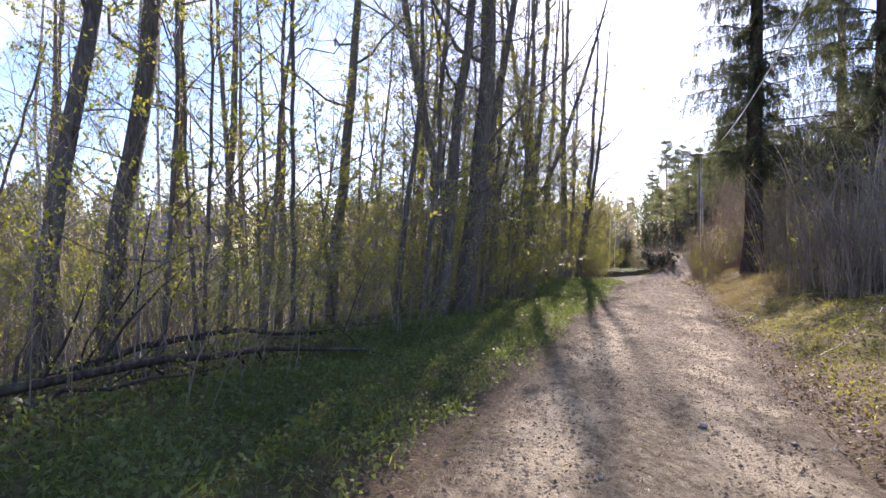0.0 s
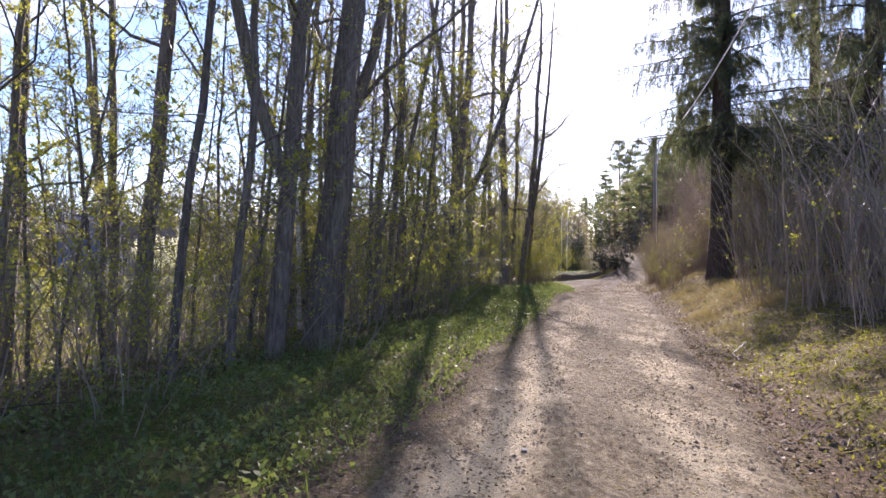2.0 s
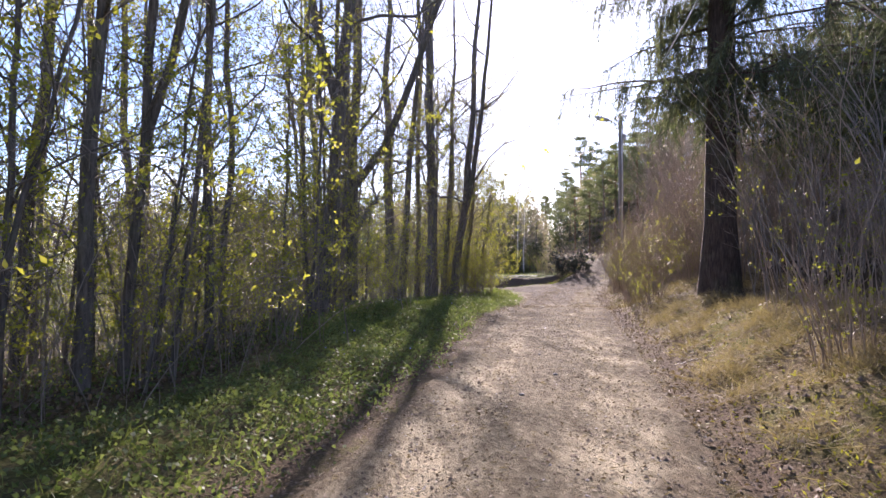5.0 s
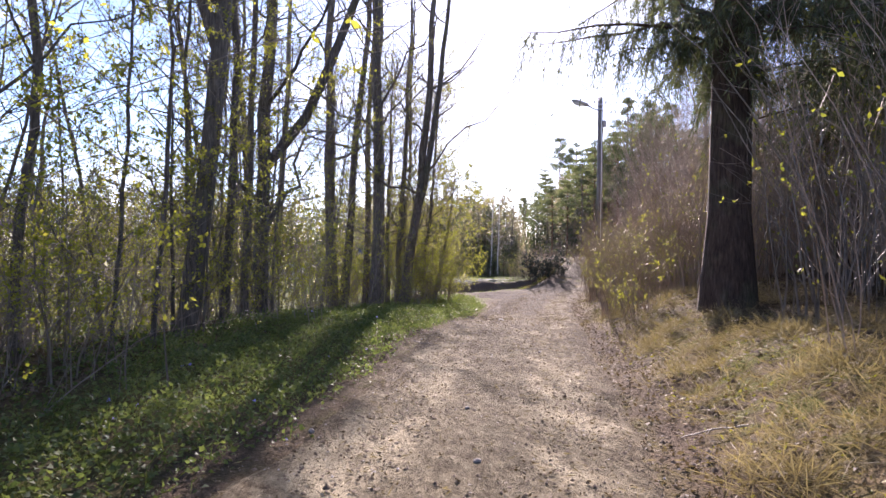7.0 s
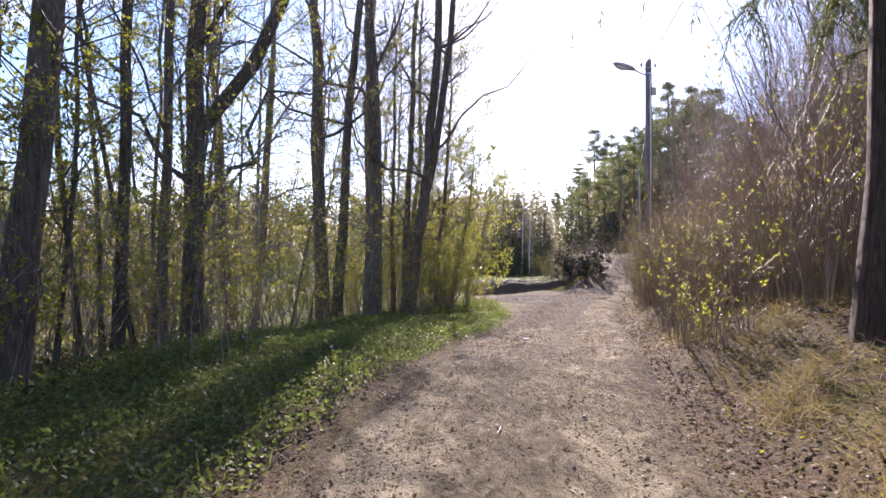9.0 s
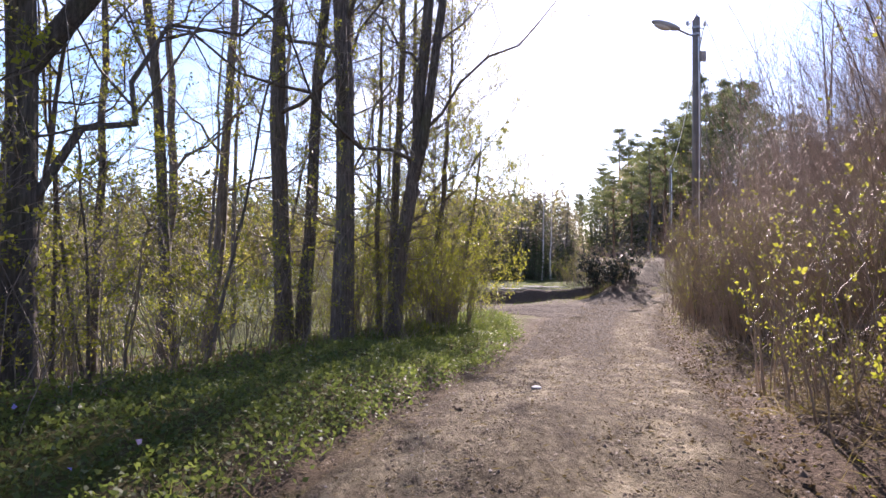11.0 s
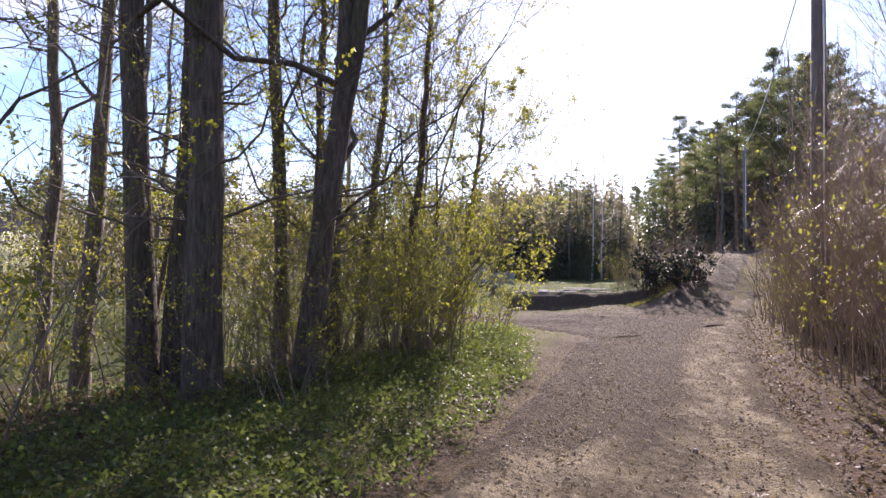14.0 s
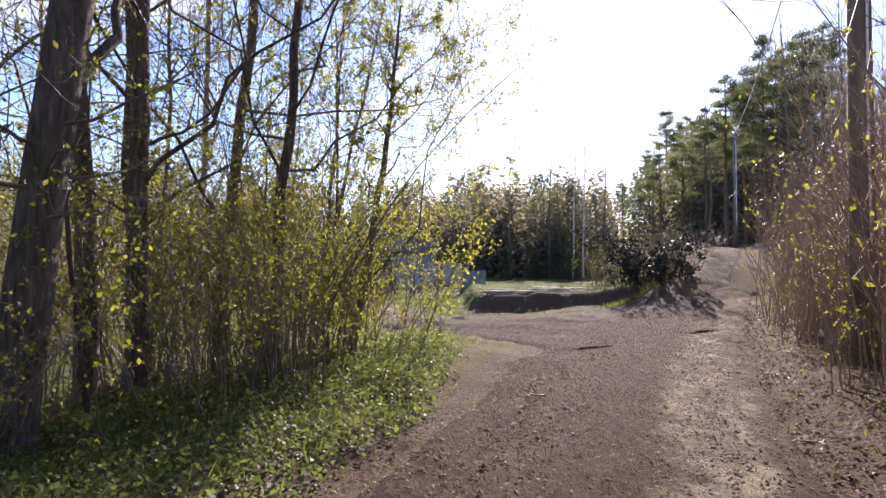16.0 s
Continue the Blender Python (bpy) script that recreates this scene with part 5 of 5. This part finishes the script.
DEADWOOD = mat_bark("dead_wood", (0.025, 0.02, 0.016), (0.075, 0.06, 0.048), (0.16, 0.13, 0.105))
add_stick([on_ground(-4.6, 3.6, 0.1), on_ground(-3.4, 4.9, 0.25), on_ground(-2.7, 5.9, 0.3), on_ground(-1.9, 6.8, 0.28), on_ground(-0.9, 8.2, 0.06)], 0.055, DEADWOOD, "long dark fallen branch lying along the verge", "fallen_branch", 3, 14)
add_stick([on_ground(-3.6, 4.4, 0.02), on_ground(-3.0, 5.0, 0.16), on_ground(-2.2, 6.2, 0.1)], 0.028, DEADWOOD, "dark fallen branch lying along the verge", "fallen_branch", 4, 8)
add_stick([on_ground(-4.8, 5.4, 0.02), on_ground(-3.0, 8.0, 0.35), on_ground(-1.6, 9.8, 0.1)], 0.05, DEADWOOD, "dark fallen tree stem among the undergrowth", "fallen_branch", 5, 12)
add_stick([on_ground(0.2, 15.4, 0.05), on_ground(-0.6, 17.6, 0.9), on_ground(-1.4, 19.5, 1.5)], 0.05, DEADWOOD, "leaning broken branch in the undergrowth", "fallen_branch", 6, 8)
for k in range(46):
    if k % 2:
        y = rs.uniform(3.5, 42)
        x = float(road_x(y)) + rs.uniform(-1.6, 1.7)
        up = 0.045
    else:
        y = rs.uniform(5, 40)
        x = float(road_x(y)) + rs.uniform(2.0, 4.0)
        up = 0.05
    a, l = rs.uniform(0, 6.28), rs.uniform(0.12, 0.3) if k % 2 else rs.uniform(0.3, 0.9)
    add_stick([on_ground(x, y, up), on_ground(x + l * 0.5 * math.cos(a), y + l * 0.5 * math.sin(a), up + 0.01), on_ground(x + l * math.cos(a + 0.3), y + l * math.sin(a + 0.3), up)],
              rs.uniform(0.004, 0.009), DRYCANE if k % 4 == 0 else TWIG, "dry broken stick lying on the ground", "stick", 60 + k, 2)


# ---- ground cover ----
def cover(name, n, mat, label, place, size, aspect, rise, rng, lift=0.02, fold=0.25, category="plants"):
    """Loose leaves, blades or litter over a stretch of ground given by place(n): x, y and density."""
    x, y, keep = place(n)
    ok = rng.random(n) < keep
    x, y = x[ok], y[ok]
    C = np.stack([x, y, gz(x, y) + lift * rng.random(len(x))], 1)
    D = rng.normal(size=C.shape) * np.array([1, 1, 0.35]) + np.array([0, 0, rise])
    L = size * rng.uniform(0.5, 1.4, len(C))
    v, f = leaf_quads(C, D, L, L * aspect, rng, fold)
    return tagged(link(name, mesh_np(name, v, f), mat, smooth=False), label, category, kind="stuff")


rng = np.random.default_rng(71)


def verge(n):
    y = -1 + 43 * rng.random(n) ** 1.1
    d = 1.1 + 4.4 * rng.random(n)
    x = road_x(y) - d / 0.95
    patch = 0.5 + 0.5 * wobble(x, y, 2.2, 3.0)
    fray = smooth((d - 1.2 - 0.35 * patch - np.interp(y, [35, 38, 42], [0, 0.7, 2.5])) / 0.45)
    wide = np.where(y < 14, 3.9, np.where(y < 21, 3.0, 4.0))
    return x, y, fray * (1 - 0.9 * smooth((d - wide) / 0.9)) * (0.35 + 0.65 * patch)


def verge_late(n):
    x, y, k = verge(n)
    return x, y, k * (0.25 + 0.75 * smooth((y - 12) / 8))


def verge_early(n):
    x, y, k = verge(n)
    return x, y, k * (1 - 0.8 * smooth((y - 10) / 8))


cover("herb_leaves", 270000, HERB, "dense low green herbs covering the grassy verge", verge_late, 0.041, 0.66, 0.35, rng, 0.15)
cover("verge_grass", 70000, BLADE, "fine green grass on the verge", verge_early, 0.13, 0.07, 1.2, rng, 0.02)
cover("verge_herbs", 60000, HERB, "small green leaves among the grass of the verge", verge_early, 0.05, 0.7, 0.5, rng, 0.12)
cover("verge_tufts", 16000, BLADE, "scattered grass blades among the herbs", verge_late, 0.16, 0.06, 1.3, rng, 0.02)


def violets(n):
    x, y, k = verge(n)
    return x, y, k * (y > 18)


cover("violet_flowers", 260, PETAL, "tiny violet flowers among the herbs", violets, 0.035, 0.9, 0.6, rng, 0.2)


def bank(n):
    y = 1 + 44 * rng.random(n)
    d = 1.3 + 3.7 * rng.random(n)
    x = road_x(y) + d / 0.95
    patch = 0.5 + 0.5 * wobble(x, y, 1.6, 9.0)
    return x, y, smooth((d - 1.3 - 0.3 * patch) / 0.6) * (0.15 + 0.85 * patch)


def bank_moss(n):
    x, y, k = bank(n)
    return x, y, k * (1 - 0.85 * smooth((y - 12) / 5)) * (x - road_x(y) < 3.8)


def bank_dry(n):
    x, y, k = bank(n)
    return x, y, k * (0.3 + 0.7 * smooth((y - 11) / 6)) * (1 - 0.6 * smooth((y - 27) / 6))


def bank_litter(n):
    x, y, k = bank(n)
    return x, y, 0.25 + 0.75 * (1 - k)


cover("bank_moss", 190000, MOSS, "yellow-green moss and short grass on the bank", bank_moss, 0.042, 0.3, 0.6, rng, 0.02)
cover("bank_dry_grass", 84000, DRYBLADE, "flattened straw-coloured dry grass on the bank", bank_dry, 0.19, 0.026, 0.22, rng, 0.08)
cover("bank_litter", 34000, DEAD, "brown fallen leaves on the bank", bank_litter, 0.042, 0.65, 0.15, rng, 0.03, category="leaf litter")


def tussocks(n):
    """Clumps of dry grass on the bank."""
    m = 60
    cy = 15 + 11 * rng.random(m)
    cx = road_x(cy) + (1.9 + 2.6 * rng.random(m)) / 0.95
    i = rng.integers(0, m, n)
    r = 0.16 * rng.normal(size=(n, 2))
    return cx[i] + r[:, 0], cy[i] + r[:, 1], np.ones(n)


cover("grass_tussocks", 18000, DRYBLADE, "tussocks of straw-coloured dry grass on the bank", tussocks, 0.2, 0.022, 0.6, rng, 0.04)


def woods(n):
    y = 1 + 41 * rng.random(n)
    d = 4.0 + 9 * rng.random(n) ** 1.4
    return road_x(y) - d / 0.95, y, np.ones(n)


cover("woodland_litter", 34000, DEAD, "brown fallen leaves under the trees", woods, 0.07, 0.65, 0.15, rng, 0.05, category="leaf litter")
cover("woodland_herbs", 22000, HERB, "scattered green plants under the trees", woods, 0.055, 0.6, 0.7, rng, 0.2)


def on_road(n):
    y = 2 + 42 * rng.random(n)
    d = rng.normal(size=n) * 0.9
    return road_x(y) + d, y, np.clip(0.25 + 0.5 * np.abs(d), 0, 1) * (np.abs(d) < 1.8)


def road_bits(n):
    x, y, k = on_road(n)
    return x, y, k


def bank_clods(n):
    y = 2 + 40 * rng.random(n)
    d = 1.4 + 3.0 * rng.random(n)
    x = road_x(y) + d / 0.95
    return x, y, np.clip(0.15 + 0.8 * wobble(x, y, 2.4, 5.0), 0, 1)


def crumbs(name, n, mat, label, rmax, place=on_road):
    """Loose crumbs of soil and grit lying on the ground."""
    x, y, k = place(n)
    ok = rng.random(n) < k
    x, y = x[ok], y[ok]
    m = len(x)
    r = rmax * (0.25 + 0.75 * rng.random(m) ** 3)
    base = np.array([[1, 0, 0], [0, 1, 0], [-1, 0, 0], [0, -1, 0], [0, 0, 0.8], [0, 0, -0.4]])
    V = np.stack([x, y, gz(x, y) + 0.03], 1)[:, None] + base * r[:, None, None] * rng.uniform(0.6, 1.4, (m, 6, 3))
    F = np.array([[0, 1, 4], [1, 2, 4], [2, 3, 4], [3, 0, 4]])
    F = (F[None] + 6 * np.arange(m)[:, None, None]).reshape(-1, 3)
    return tagged(link(name, mesh_np(name, V.reshape(-1, 3), F), mat, smooth=False), label, "gravel", kind="stuff")


crumbs("soil_crumbs", 72000, ROAD_DARK, "loose dark soil crumbs on the track", 0.019)
crumbs("clods", 1600, ROAD_DARK, "dark clods of soil on the track", 0.034)
crumbs("bank_clods", 7000, ROAD_DARK, "dark crumbly soil turned up on the bank", 0.045, bank_clods)
crumbs("grit", 9000, STONE, "fine grey grit on the track", 0.014)
cover("road_litter", 26000, DEAD, "bits of dry leaf scattered over the track", road_bits, 0.028, 0.45, 0.1, rng, 0.01, category="leaf litter")
cover("road_straw", 22000, DRYBLADE, "broken straw and twig bits scattered over the track", road_bits, 0.06, 0.09, 0.05, rng, 0.01, category="leaf litter")
for o in bpy.data.objects:
    if o.name in ("road_litter", "road_straw"):
        o.location.z = 0.035


def meadow(n):
    y = 40 + 20 * rng.random(n)
    x = 3 + 16 * rng.random(n)
    d = np.abs(x - road_x(y))
    return x, y, (d > 2.6) * (side_dist(x, y) > np.interp(y, [40, 44, 48], [2.5, 1.9, 1.2])) * (x < road_x(y)) * np.where((x > 10.9) & (y < 50.6), 0.12, np.where(x > 10.9, 0.35, 1.0))


cover("meadow_grass", 26000, BLADE, "short bright green grass of the meadow", meadow, 0.13, 0.12, 1.0, rng, 0.02)


def hill_side(n):
    y = 47.5 + 8 * rng.random(n)
    d = 1.35 + 1.6 * rng.random(n)
    x = road_x(y) - d / 0.95
    return x, y, 0.25 + 0.75 * np.clip(0.5 + wobble(x, y, 2.0, 2.0), 0, 1)


cover("hill_grass", 5000, DRYBLADE, "tangled dry grass on the side of the hill", hill_side, 0.2, 0.06, 0.6, rng, 0.04)
cover("hill_litter", 7000, DEAD, "brown fallen leaves on the side of the hill", hill_side, 0.07, 0.6, 0.2, rng, 0.03, category="leaf litter")
cover("hill_herbs", 4000, BLADE, "green tufts on the side of the hill", hill_side, 0.16, 0.1, 1.0, rng, 0.03)
